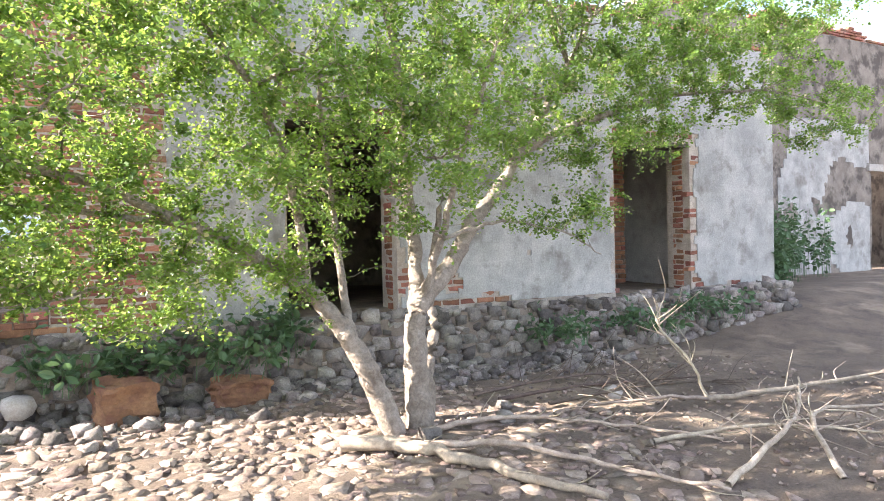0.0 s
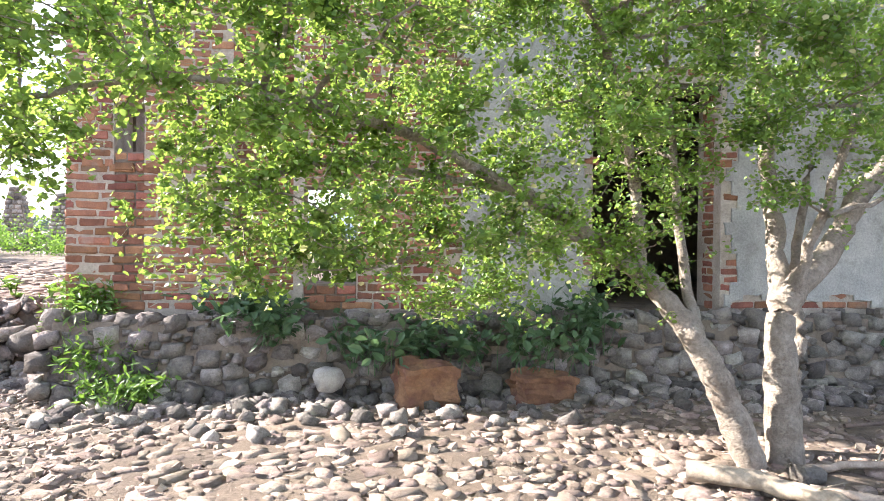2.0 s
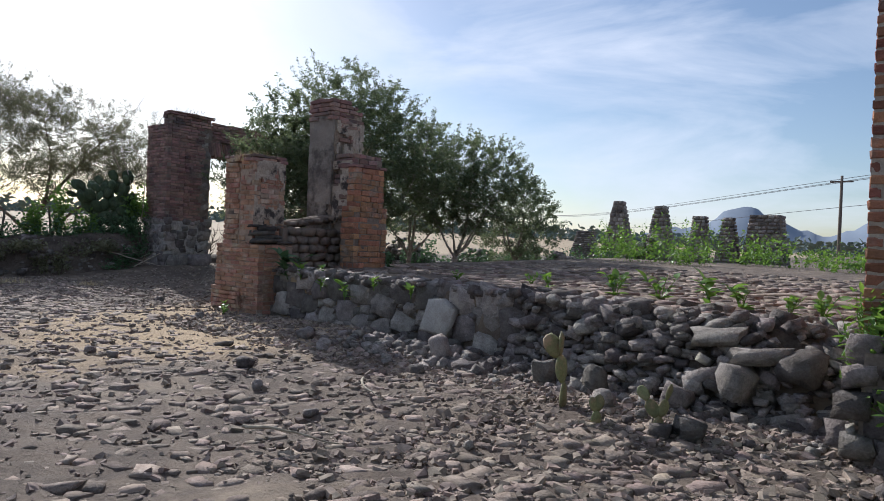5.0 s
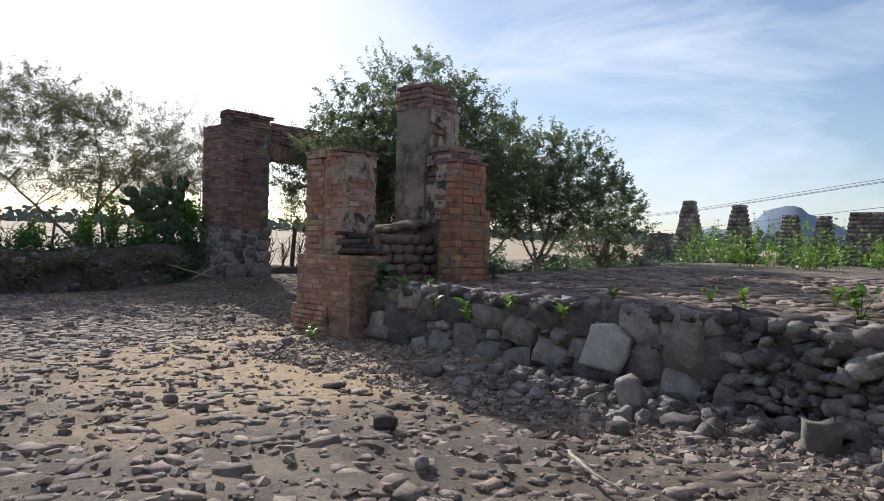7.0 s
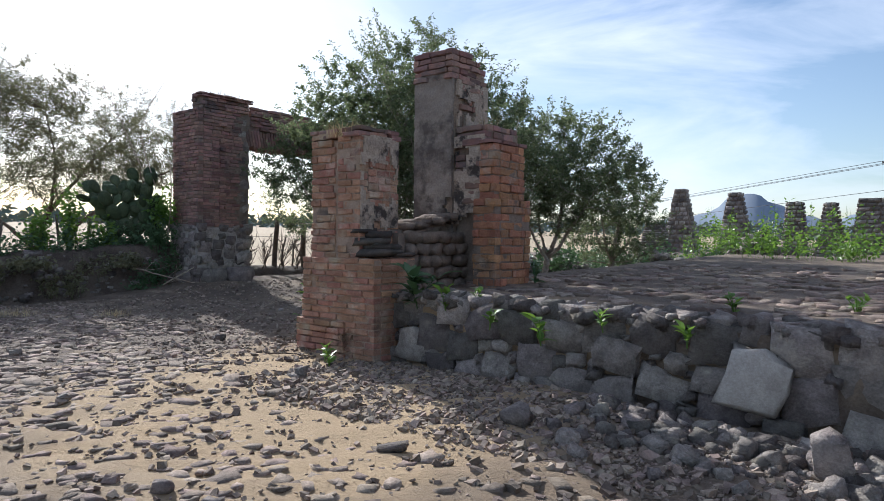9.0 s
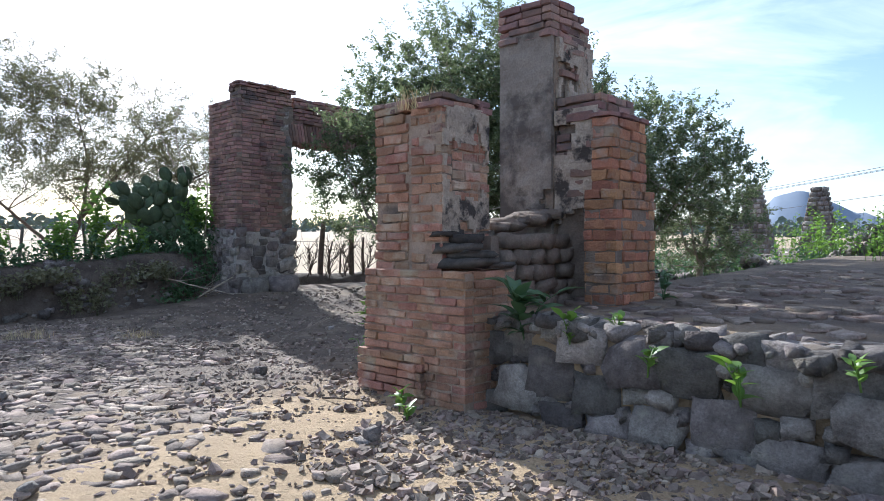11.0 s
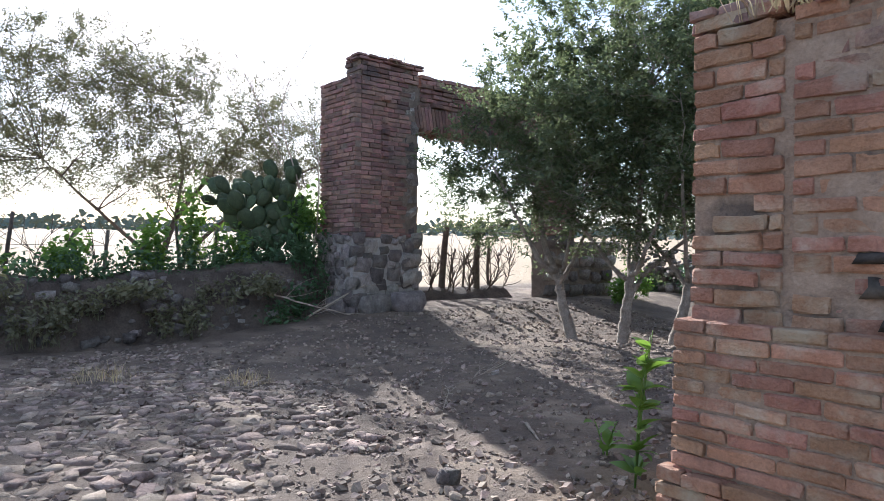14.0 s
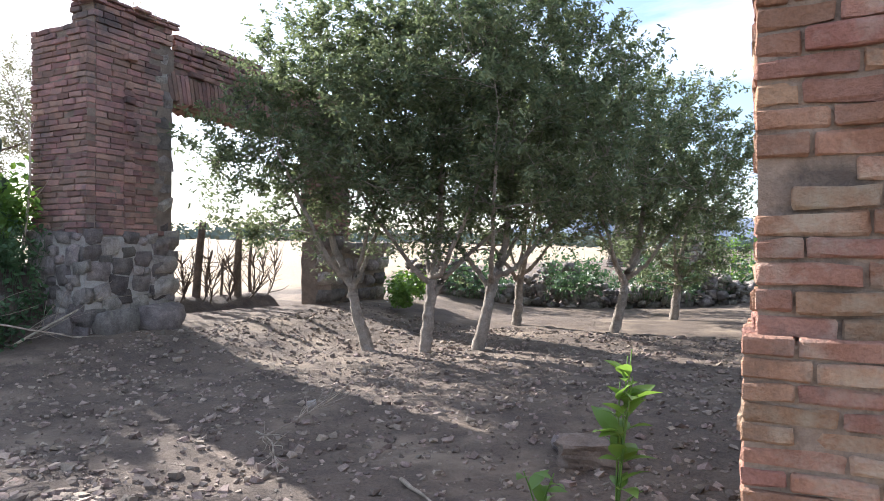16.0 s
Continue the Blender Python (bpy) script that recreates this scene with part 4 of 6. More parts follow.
# ---- the tree in front of the house ----
plant_tree("tree", "leafy many-stemmed tree with pale bark growing before the house", [
    ([(2.05, 5.2, -0.06), (1.9, 5.25, 0.36), (1.73, 5.3, 0.73), (1.59, 5.4, 0.98), (1.41, 5.5, 1.2), (1.06, 5.45, 1.44), (0.75, 5.35, 1.62), (0.46, 5.2, 1.74), (-0.2, 5.0, 2.02), (-0.9, 4.5, 2.1)], 0.105, 0.022),
    ([(2.3, 5.25, -0.06), (2.28, 5.3, 0.51), (2.37, 5.4, 1.0), (2.76, 5.5, 1.36), (3.03, 5.6, 1.72), (3.39, 5.7, 2.05), (3.95, 5.9, 2.66), (4.5, 6.0, 3.39), (5.0, 6.1, 4.1)], 0.115, 0.03),
    ([(2.37, 5.42, 0.95), (2.48, 5.7, 1.47), (2.47, 5.8, 2.1), (2.42, 5.8, 2.88), (2.3, 5.7, 3.8)], 0.08, 0.025),
    ([(2.45, 5.42, -0.05), (2.5, 5.5, 0.43), (2.62, 5.6, 0.8), (2.66, 5.75, 1.2), (2.9, 5.9, 2.0)], 0.07, 0.025),
    ([(1.73, 5.3, 0.73), (1.72, 5.5, 1.2), (1.65, 5.55, 2.0), (1.5, 5.4, 3.0)], 0.045, 0.016),
    ([(2.35, 5.4, 0.9), (2.55, 5.3, 1.6), (2.7, 5.1, 2.4), (2.9, 4.9, 3.2)], 0.04, 0.015),
    ([(1.41, 5.5, 1.2), (1.3, 5.4, 1.9), (0.9, 5.0, 2.7), (0.2, 4.6, 3.3)], 0.045, 0.016),
    ([(3.84, 5.85, 2.5), (4.32, 5.8, 2.74), (5.04, 5.8, 2.97), (6.0, 5.7, 3.23), (7.0, 5.4, 3.3)], 0.05, 0.015),
    ([(0.6, 5.3, 1.7), (-0.2, 5.1, 1.83), (-0.58, 4.9, 1.84), (-0.89, 4.7, 1.74), (-1.22, 4.4, 1.58)], 0.025, 0.008),
    ([(-0.5, 4.8, 2.1), (-1.2, 4.4, 2.15), (-1.9, 4.1, 1.95), (-2.4, 3.9, 1.85)], 0.02, 0.007),
    ([(1.06, 5.45, 1.44), (0.3, 5.2, 1.45), (-0.4, 4.9, 1.25)], 0.022, 0.008),
    ([(2.42, 5.8, 2.9), (2.0, 5.2, 3.5), (1.2, 4.6, 3.8)], 0.03, 0.01),
    ([(2.55, 5.25, 1.6), (3.3, 5.5, 1.75), (4.2, 5.7, 1.65), (4.8, 5.8, 1.4)], 0.02, 0.007),
], [
    (1.5, 5.2, 3.2, 2.0, 1.4, 1.2), (0.3, 4.9, 2.5, 1.6, 1.0, 1.0), (-0.9, 4.6, 2.2, 1.2, 0.7, 0.7), (-0.3, 5.0, 1.6, 1.3, 0.6, 0.5),
    (3.6, 5.9, 3.0, 1.9, 1.2, 0.9), (1.2, 5.4, 2.0, 1.2, 0.8, 0.8), (4.0, 5.7, 1.9, 1.1, 0.5, 0.35), (-2.15, 3.95, 1.75, 0.6, 0.4, 0.45),
    (6.4, 5.4, 3.4, 1.6, 0.8, 0.5), (0.9, 5.4, 1.25, 0.7, 0.4, 0.4), (1.6, 5.0, 4.4, 2.6, 1.8, 0.6), (-0.7, 4.5, 3.0, 1.3, 0.9, 0.6),
    (5.0, 5.8, 2.7, 1.2, 0.7, 0.6), (8.0, 5.3, 3.1, 0.8, 0.6, 0.6), (-1.0, 4.8, 1.35, 0.7, 0.4, 0.3), (2.3, 5.0, 2.5, 1.0, 0.7, 0.9), (-1.75, 4.1, 2.6, 0.6, 0.5, 0.5),
    (-0.6, 5.1, 1.9, 1.0, 0.5, 0.6), (0.2, 5.2, 1.3, 0.8, 0.4, 0.45), (0.4, 5.1, 3.4, 1.2, 0.9, 0.8),
    (4.4, 5.8, 4.0, 1.9, 0.9, 0.6), (6.6, 5.5, 4.0, 1.5, 0.7, 0.5), (7.6, 5.6, 4.6, 1.7, 0.8, 0.6), (3.6, 5.6, 4.6, 2.2, 1.0, 0.6), (5.6, 5.6, 3.5, 1.2, 0.6, 0.5), (-1.8, 4.0, 2.1, 0.6, 0.45, 0.55), (-1.2, 4.5, 2.3, 0.7, 0.5, 0.6), (-1.3, 3.45, 2.1, 0.32, 0.3, 0.25), (-1.85, 3.65, 2.2, 0.5, 0.35, 0.35),
], BARK, LEAF, n_branch=260, n_twig=4500, leaves=38, size=0.032, seed=21, shoots=420, jitter=0.034, branch_r=0.012, twig_r=0.004, sag=0.05)


# ---- the grove beyond the gateway ----
def grove_tree(x, y, r, h, seed, lean=(0, 0), low=1.35):
    z = float(lie(x, y))
    dx, dy = lean
    limbs = [([(x, y, z - 0.05), (x + dx * .3, y + dy * .3, z + 0.5), (x + dx * .5, y + dy * .5, z + 1.0), (x + dx, y + dy, z + 1.7), (x + dx * 1.3, y + dy * 1.3, z + h * 0.7)], 0.10, 0.03)]
    for k in range(4):
        a = k * 1.7 + seed
        limbs.append(([(x + dx * .5, y + dy * .5, z + 0.75 + 0.1 * k), (x + dx * .6 + 0.4 * math.cos(a), y + dy * .6 + 0.4 * math.sin(a), z + 1.3),
                       (x + dx + r * 0.6 * math.cos(a), y + dy + r * 0.6 * math.sin(a), z + 2.2 + 0.2 * k)], 0.05, 0.016))
    c = (x + dx, y + dy)
    crown = [(*c, z + low + (h - low) * 0.5, r * .8, r * .8, (h - low) * 0.52), (c[0] - r * .45, c[1] - r * .2, z + low + (h - low) * .35, r * .6, r * .6, (h - low) * .33),
             (c[0] + r * .45, c[1] + r * .1, z + low + (h - low) * .38, r * .6, r * .6, (h - low) * .35), (c[0], c[1] + r * .3, z + low + (h - low) * .7, r * .6, r * .6, (h - low) * .36)]
    plant_tree("grove_tree", "dense dark green tree with bare lower trunk in the yard", limbs, crown, BARK, LEAFDARK, group="trees in the yard",
               n_branch=70, n_twig=int(215 * r * r), leaves=26, size=0.036, seed=seed, long=2.0, jitter=0.05, sag=0.02, shoots=int(85 * r * r), rise=1.2)


grove_tree(-18.05, 14.45, 2.0, 4.7, 31, (-0.75, 0.1))
grove_tree(-17.3, 14.7, 2.4, 5.7, 32, (0.1, 0.3))
grove_tree(-16.7, 15.2, 2.4, 5.2, 33, (0.35, 0.3))
grove_tree(-15.4, 18.3, 2.1, 4.4, 34, (0.4, 0.3), 1.5)
grove_tree(-17.3, 18.5, 2.0, 4.8, 35, (0.1, 0.2))
grove_tree(-14.7, 20.8, 1.4, 3.2, 36, (0.2, 0.2), 0.6)

# ---- feathery acacia behind the boundary wall ----
az = float(lie(-27.4, 11.0))
plant_tree("acacia", "wide sparse thorn tree with tiny grey-green leaves", [
    ([(-27.40, 10.75, az - 0.06), (-27.40, 10.88, az + 0.88), (-27.52, 11.25, az + 1.88), (-27.65, 12.12, az + 3.0), (-27.52, 13.00, az + 4.2)], 0.11, 0.025),
    ([(-27.52, 11.25, az + 0.62), (-27.15, 12.12, az + 1.75), (-26.65, 13.38, az + 2.75), (-26.27, 14.50, az + 3.38)], 0.06, 0.018),
    ([(-27.40, 10.88, az + 0.75), (-27.65, 9.75, az + 1.88), (-27.77, 8.50, az + 3.12)], 0.06, 0.018),
    ([(-27.52, 11.25, az + 1.88), (-28.15, 11.62, az + 3.4), (-27.90, 11.25, az + 4.9)], 0.05, 0.015)],
    [(-27.52, 12.00, az + 4.30, 2.40, 3.20, 1.50), (-26.77, 13.75, az + 3.75, 1.44, 2.16, 1.20), (-27.77, 9.00, az + 4.12, 1.68, 2.28, 1.68), (-27.40, 11.50, az + 2.75, 1.68, 2.64, 0.72), (-27.90, 7.25, az + 3.25, 1.44, 1.56, 1.20), (-27.6, 9.6, az + 5.3, 1.5, 2.3, 0.9), (-27.4, 12.6, az + 3.3, 1.2, 2.4, 0.5)],
    TWIGWOOD, LEAFPALE, n_branch=320, n_twig=3200, leaves=32, size=0.03, seed=41, shoots=620, rise=.7, long=1.7, jitter=0.1, sag=0.03, branch_r=0.014, twig_r=0.007)


# ---- smaller plants ----
def broad_leaf():
    """A pointed leaf with a bent midrib, one unit long."""
    s = Soup()
    t = np.linspace(0, 1, 6)
    w = 0.23 * np.sin(np.pi * t ** 0.8) + 0.01
    v = []
    for a, b in zip(t, w):
        z = 0.22 * a - 0.35 * a * a
        v += [(-b, a, z + 0.06 * b / 0.23), (0, a, z), (b, a, z + 0.06 * b / 0.23)]
    f = []
    for i in range(5):
        f += [(3 * i, 3 * i + 1, 3 * i + 4, 3 * i + 3), (3 * i + 1, 3 * i + 2, 3 * i + 5, 3 * i + 4)]
    s.add(np.array(v), np.array(f))
    return s


LEAF_MESH = {m.name: broad_leaf().mesh("leaf", m, True) for m in (LEAFWEED, LEAFSHADE)}


def weed(x, y, z, height, n_leaf, size, seed, material=LEAFWEED, stems=3, label="fresh green broad-leaved weed growing from dry ground", spread=0.35):
    r = random.Random(seed)
    ob = thing("weed", label, "plant", x, y, z, "weeds")
    s = Soup()
    per = max(2, n_leaf // stems)
    for k in range(stems):
        a, out = r.uniform(0, 6.28), r.uniform(0.3, 1) * spread * height
        line = smooth_line([(0, 0, -.02), (out * .4 * math.cos(a), out * .4 * math.sin(a), height * .5), (out * math.cos(a), out * math.sin(a), height * r.uniform(.75, 1))], 4)
        tube(s, line, np.linspace(0.006, 0.003, len(line)), 5)
        for j in range(per):
            p = line[int(1 + (len(line) - 2) * (j + .6) / per)]
            leaf = new("leaf", LEAF_MESH[material.name])
            leaf.parent = ob
            sc = size * r.uniform(.6, 1.25)
            leaf.matrix_basis = pose(*p, r.uniform(5, 55), r.uniform(-25, 25), r.uniform(0, 360)) @ Matrix.Diagonal((sc, sc, sc, 1))
    part("stem", s.mesh("stem", material, True), material, ob)
    return ob


r6 = random.Random(5)
weed(-13.5, 9.32, 0, 0.98, 54, 0.15, 3, stems=4, label="tall bright green weed standing behind the brick pier", spread=0.12)
weed(-13.95, 9.65, 0, 0.3, 12, 0.14, 33)
weed(-12.15, 8.5, 0, 0.18, 14, 0.12, 4)
weed(-11.9, 8.35, 0, 0.12, 12, 0.10, 5)
weed(-11.42, 9.2, 0.58, 0.5, 40, 0.22, 6, LEAFSHADE, 5, "shaded bluish-green weed rooted in the stone wall", 0.6)
weed(-10.9, 9.05, 0.62, 0.22, 16, 0.14, 7)
weed(-10.2, 8.86, 0.5, 0.2, 14, 0.12, 8)
weed(-9.6, 8.8, 0.42, 0.28, 16, 0.14, 9)
weed(-9.0, 8.78, 0.6, 0.16, 14, 0.1, 10)
weed(-10.6, 9.2, 0.7, 0.14, 12, 0.1, 81)
weed(-8.3, 8.75, 0.55, 0.16, 12, 0.1, 82)
weed(-11.2, 11.3, 0.76, 0.32, 20, 0.14, 11, LEAFSHADE, 4)
for k, (x, y, s) in enumerate(((-6.9, 9.8, .2), (-5.9, 9.6, .3), (-5.4, 9.7, .3), (-4.7, 9.2, .34), (-4.45, 9.35, .26), (-6.3, 10.6, .2), (-4.0, 9.2, .2), (-7.4, 10.2, .16), (-8.2, 9.6, .18), (-3.7, 9.0, .24))):
    weed(x, y, float(terrace_top(x, y)) - .01, s, 26, s * .5, 60 + k, stems=5, spread=0.7)


def herb_bank(name, label, spots, leaf, n, size, tall, seed, long=1.3):
    """Soft low growth: many small leaves on thin stems."""
    global rng
    kept, rng = rng, np.random.default_rng(seed)
    ob = thing(name, label, "plant")
    stems, green, where = Soup(), Soup(), []
    for x, y, z, rad, high in spots:
        for _ in range(n):
            a, d = rng.uniform(0, 6.28), rad * math.sqrt(rng.uniform(0, 1))
            p = np.array((x + d * math.cos(a), y + d * math.sin(a), z))
            q = p + (rng.normal(0, .1), rng.normal(0, .1), high * tall * rng.uniform(.4, 1))
            line = smooth_line([p - (0, 0, .03), (p + q) / 2 + rng.normal(0, .03, 3), q], 3)
            tube(stems, line, np.linspace(.005, .002, len(line)), 3)
            m = rng.integers(7, 15)
            s = rng.uniform(.25, 1, m)[:, None]
            where.append(p + (q - p) * s + rng.normal(0, .045, (m, 3)))
    leaf_cloud(green, np.concatenate(where), size, .4, long)
    rng = kept
    tagged(part("undergrowth", stems, leaf, ob), kind="stuff")
    tagged(part("foliage", green, leaf, ob), kind="stuff")
    return ob


herb_bank("creeper", "trailing narrow-leaved green shrub spilling from the house corner", [(-3.05, 7.95, 0.72, .22, .35), (-2.98, 7.75, .45, .25, .45), (-2.8, 7.5, .2, .3, .4), (-2.5, 7.15, .03, .3, .25)], LEAFWEED, 60, 0.032, 1.0, 71, 2.6)
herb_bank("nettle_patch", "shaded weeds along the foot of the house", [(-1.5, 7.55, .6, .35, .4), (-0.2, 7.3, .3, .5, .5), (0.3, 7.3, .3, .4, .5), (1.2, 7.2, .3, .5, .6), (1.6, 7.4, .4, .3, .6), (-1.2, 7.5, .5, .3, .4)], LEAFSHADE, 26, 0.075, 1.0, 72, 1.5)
herb_bank("inner_bush", "green bush growing inside the roofless house", [(-0.9, 10.0, .72, .7, 1.2), (-0.4, 9.6, .72, .5, .9)], LEAFWEED, 60, 0.07, 1.0, 80, 1.3)
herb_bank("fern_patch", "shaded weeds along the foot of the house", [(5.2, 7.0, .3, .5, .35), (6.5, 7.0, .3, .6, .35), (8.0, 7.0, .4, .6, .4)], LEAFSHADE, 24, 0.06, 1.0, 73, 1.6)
herb_bank("climber", "pale grey-green creeper climbing over the plastered wall", [(11.6, 8.9, .6, .7, 1.6), (12.8, 9.6, .6, .8, 1.9), (14.4, 10.0, .6, .8, 1.7), (10.9, 8.2, .5, .3, 1.4)], LEAFSHADE, 70, 0.085, 1.0, 74, 1.4)
herb_bank("terrace_shrub", "sunlit yellow-green shrubs among the far ruins", [(x, y, .95, .8, h) for x, y, h in ((-12.5, 24, 1.5), (-11, 24.5, 1.7), (-9.4, 24, 1.5), (-8.2, 25, 1.2), (-7.2, 22, .9), (-10.4, 21, .9), (-6.2, 24, .8), (-13.6, 26, 1.3), (-8.8, 20, .6), (-5.2, 21, .6), (-4.6, 24, .7))], LEAFWEED, 34, 0.07, 1.0, 75, 1.4)
herb_bank("yard_shrubs", "dusty shrubs along the far side of the yard", [(-20, 24, .2, .9, .7), (-18.2, 25.5, .2, .8, .9), (-16.5, 25, .2, 1.0, .8), (-14.6, 24.5, .2, .8, .9), (-13.2, 25.5, .3, .8, 1.0), (-21.5, 22, .2, .7, .7), (-15.5, 27, .3, 1.0, 1.2), (-18.8, 28, .3, 1.2, 1.3), (-12.6, 23, .2, .5, .7), (-19.5, 21.6, .3, .8, 1.3), (-17.2, 22.2, .3, .7, 1.1), (-15.2, 22.6, .3, .8, 1.2)], LEAFSHADE, 50, 0.08, 1.0, 83, 1.4)
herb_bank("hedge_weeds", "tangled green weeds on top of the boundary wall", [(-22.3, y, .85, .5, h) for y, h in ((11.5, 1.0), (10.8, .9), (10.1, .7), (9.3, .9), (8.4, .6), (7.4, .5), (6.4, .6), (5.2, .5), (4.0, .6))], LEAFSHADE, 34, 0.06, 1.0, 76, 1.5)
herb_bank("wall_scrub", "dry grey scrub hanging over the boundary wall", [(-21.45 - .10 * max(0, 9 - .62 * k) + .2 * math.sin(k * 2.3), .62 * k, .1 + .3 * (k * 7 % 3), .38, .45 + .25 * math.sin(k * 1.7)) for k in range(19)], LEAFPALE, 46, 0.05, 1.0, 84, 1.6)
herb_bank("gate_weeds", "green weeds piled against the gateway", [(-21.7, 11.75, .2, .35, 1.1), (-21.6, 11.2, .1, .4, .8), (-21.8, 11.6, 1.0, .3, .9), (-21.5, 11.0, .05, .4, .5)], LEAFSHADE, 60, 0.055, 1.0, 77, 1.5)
herb_bank("tall_weeds", "tall bright weeds standing along the fence", [(-22.6, 9.9, .9, .15, 1.9), (-22.5, 10.6, .9, .3, 1.0), (-22.4, 9.1, .9, .2, 1.1), (-22.5, 8.0, .9, .3, .8), (-22.5, 6.9, .9, .25, .9), (-21.9, 11.7, 1.6, .2, 1.0)], LEAFWEED, 34, 0.075, 1.0, 78, 1.6)
herb_bank("jamb_weeds", "green weeds at the stone jamb", [(-20.2, 19.4, .35, .4, .7), (-19.6, 18.0, .3, .2, .5), (-14.5, 26, .4, 1.2, .8), (-12.8, 27, .6, 1.0, 1.0)], LEAFWEED, 40, 0.07, 1.0, 79, 1.5)


def pad_mesh(seed, material):
    """A thick oval cactus pad, one unit tall."""
    bm = bmesh.new()
    bmesh.ops.create_icosphere(bm, subdivisions=2, radius=0.5)
    r = random.Random(seed)
    for v in bm.verts:
        p = v.co * 1.0
        v.co = Vector((p.x * (0.62 + 0.22 * (p.z + .5)), p.y * 0.2, p.z + 0.5)) + Vector(noise.noise_vector(p * 3 + Vector((seed, 0, 0)))) * 0.04
    for f in bm.faces:
        f.smooth = True
    me = bpy.data.meshes.new("pad")
    bm.to_mesh(me)
    bm.free()
    me.materials.append(material)
    return me


PADS = {m.name: [pad_mesh(k, m) for k in range(4)] for m in (CACTUS, CACTUSDRY)}


def prickly_pear(x, y, z, size, tiers, seed, material, label):
    r = random.Random(seed)
    ob = thing("prickly_pear", label, "cactus", x, y, z)

    def add(m, s, tier):
        pad = new("pad", r.choice(PADS[material.name]))
        pad.parent = ob
        pad.matrix_basis = m @ Matrix.Diagonal((s, s, s, 1))
        if tier < len(tiers):
            for k in range(tiers[tier]):
                turn = r.uniform(-34, 34) if tiers[tier] > 1 else r.uniform(-12, 12)
                side = 0.25 * s * math.sin(radians(turn))
                add(m @ pose(side, 0, s * 0.93, r.uniform(-14, 14), 0, 0) @ pose(0, 0, 0, 0, turn, r.uniform(-28, 28)), s * r.uniform(.75, .98), tier + 1)
    add(pose(0, 0, -0.03, 0, 0, r.gauss(60, 20)), size, 0)
    return ob


prickly_pear(-22.45, 11.35, 0.85, 0.6, (3, 2, 2, 1), 4, CACTUS, "large dark prickly pear cactus beside the gateway")
prickly_pear(-22.6, 11.0, 0.85, 0.56, (2, 2, 2, 1), 9, CACTUS, "large dark prickly pear cactus beside the gateway")
prickly_pear(-22.3, 11.75, 0.85, 0.5, (2, 2, 1), 14, CACTUS, "large dark prickly pear cactus beside the gateway")
prickly_pear(-5.17, 7.12, -0.01, 0.25, (1, 2, 0), 2, CACTUSDRY, "small yellowish prickly pear seedling among stones")
prickly_pear(-4.75, 6.85, -0.01, 0.14, (2, 0), 6, CACTUSDRY, "wilted small prickly pear lying low")
prickly_pear(-4.35, 7.0, -0.01, 0.15, (2, 1), 8, CACTUSDRY, "small yellowish prickly pear seedling among stones")


def tuft(x, y, z, rad, high, n, seed, material=STRAW, label="tuft of dry yellow grass on the masonry"):
    r = np.random.default_rng(seed)
    s = Soup()
    for _ in range(n):
        a, d = r.uniform(0, 6.28), rad * math.sqrt(r.uniform(0, 1))
        p = np.array((d * math.cos(a), d * math.sin(a), -0.02))
        out = r.normal(0, .35, 2) * high
        h = high * r.uniform(.4, 1)
        side = np.array((math.sin(a), -math.cos(a), 0)) * 0.004
        q, t = p + (out[0] * .4, out[1] * .4, h * .65), p + (out[0], out[1], h)
        s.add([p - side, p + side, q + side * .7, q - side * .7, t], [(0, 1, 2, 3)])
        s.f.append(np.array([(s.n - 2, s.n - 3, s.n - 1)]))
    ob = part("grass_tuft", s, material)
    ob.location = (x, y, z)
    return tagged(ob, label, "grass", kind="stuff")


tuft(-12.5, 9.2, 2.55, .36, .22, 380, 1)
tuft(-21.2, 12.5, 4.7, .35, .45, 60, 2)
tuft(-21.0, 12.9, 4.7, .4, .4, 60, 3)
tuft(-21.2, 15.5, 4.3, .9, .3, 200, 4)
tuft(-12.0, 11.2, 2.8, .3, .35, 60, 5)
tuft(-17.9, 8.8, 0, .3, .16, 160, 6, label="tuft of dry yellow grass on trodden ground")
tuft(-19.0, 7.7, 0, .35, .2, 160, 7, label="tuft of dry yellow grass on trodden ground")

# ---- dead wood ----
def branchy(name, label, lines, radius, material, seed, twigs=10, reach=0.5, sides=6, up=0.3, category="branch"):
    """A fallen branch: bent bars with side twigs."""
    r = np.random.default_rng(seed)
    ob = thing(name, label, category)
    thin = Soup()
    for points, r0 in lines:
        wood = Soup()
        line = smooth_line(points, 6)
        line[1:-1] += r.normal(0, r0 * 0.25, line[1:-1].shape)
        tube(wood, line, np.linspace(r0, r0 * 0.35, len(line)), sides + 2)
        part("stem", wood.mesh("stem", material, True), material, ob)
        for _ in range(twigs):
            i = r.integers(len(line) // 4, len(line) - 1)
            way = (line[min(i + 1, len(line) - 1)] - line[i - 1])
            way = way / np.linalg.norm(way) + r.normal(0, .6, 3) + (0, 0, up)
            q = line[i] + way / np.linalg.norm(way) * reach * r.uniform(.3, 1)
            q[2] = max(q[2], 0.015)
            t = smooth_line([line[i], (line[i] + q) / 2 + r.normal(0, .05 * reach, 3), q], 3)
            t[:, 2] = np.maximum(t[:, 2], 0.012)
            tube(thin, t, np.linspace(radius, radius * .3, len(t)), 4)
    if thin.n:
        tagged(part("twigwood", thin.mesh("twigwood", material, True), material, ob), kind="stuff")
    return ob


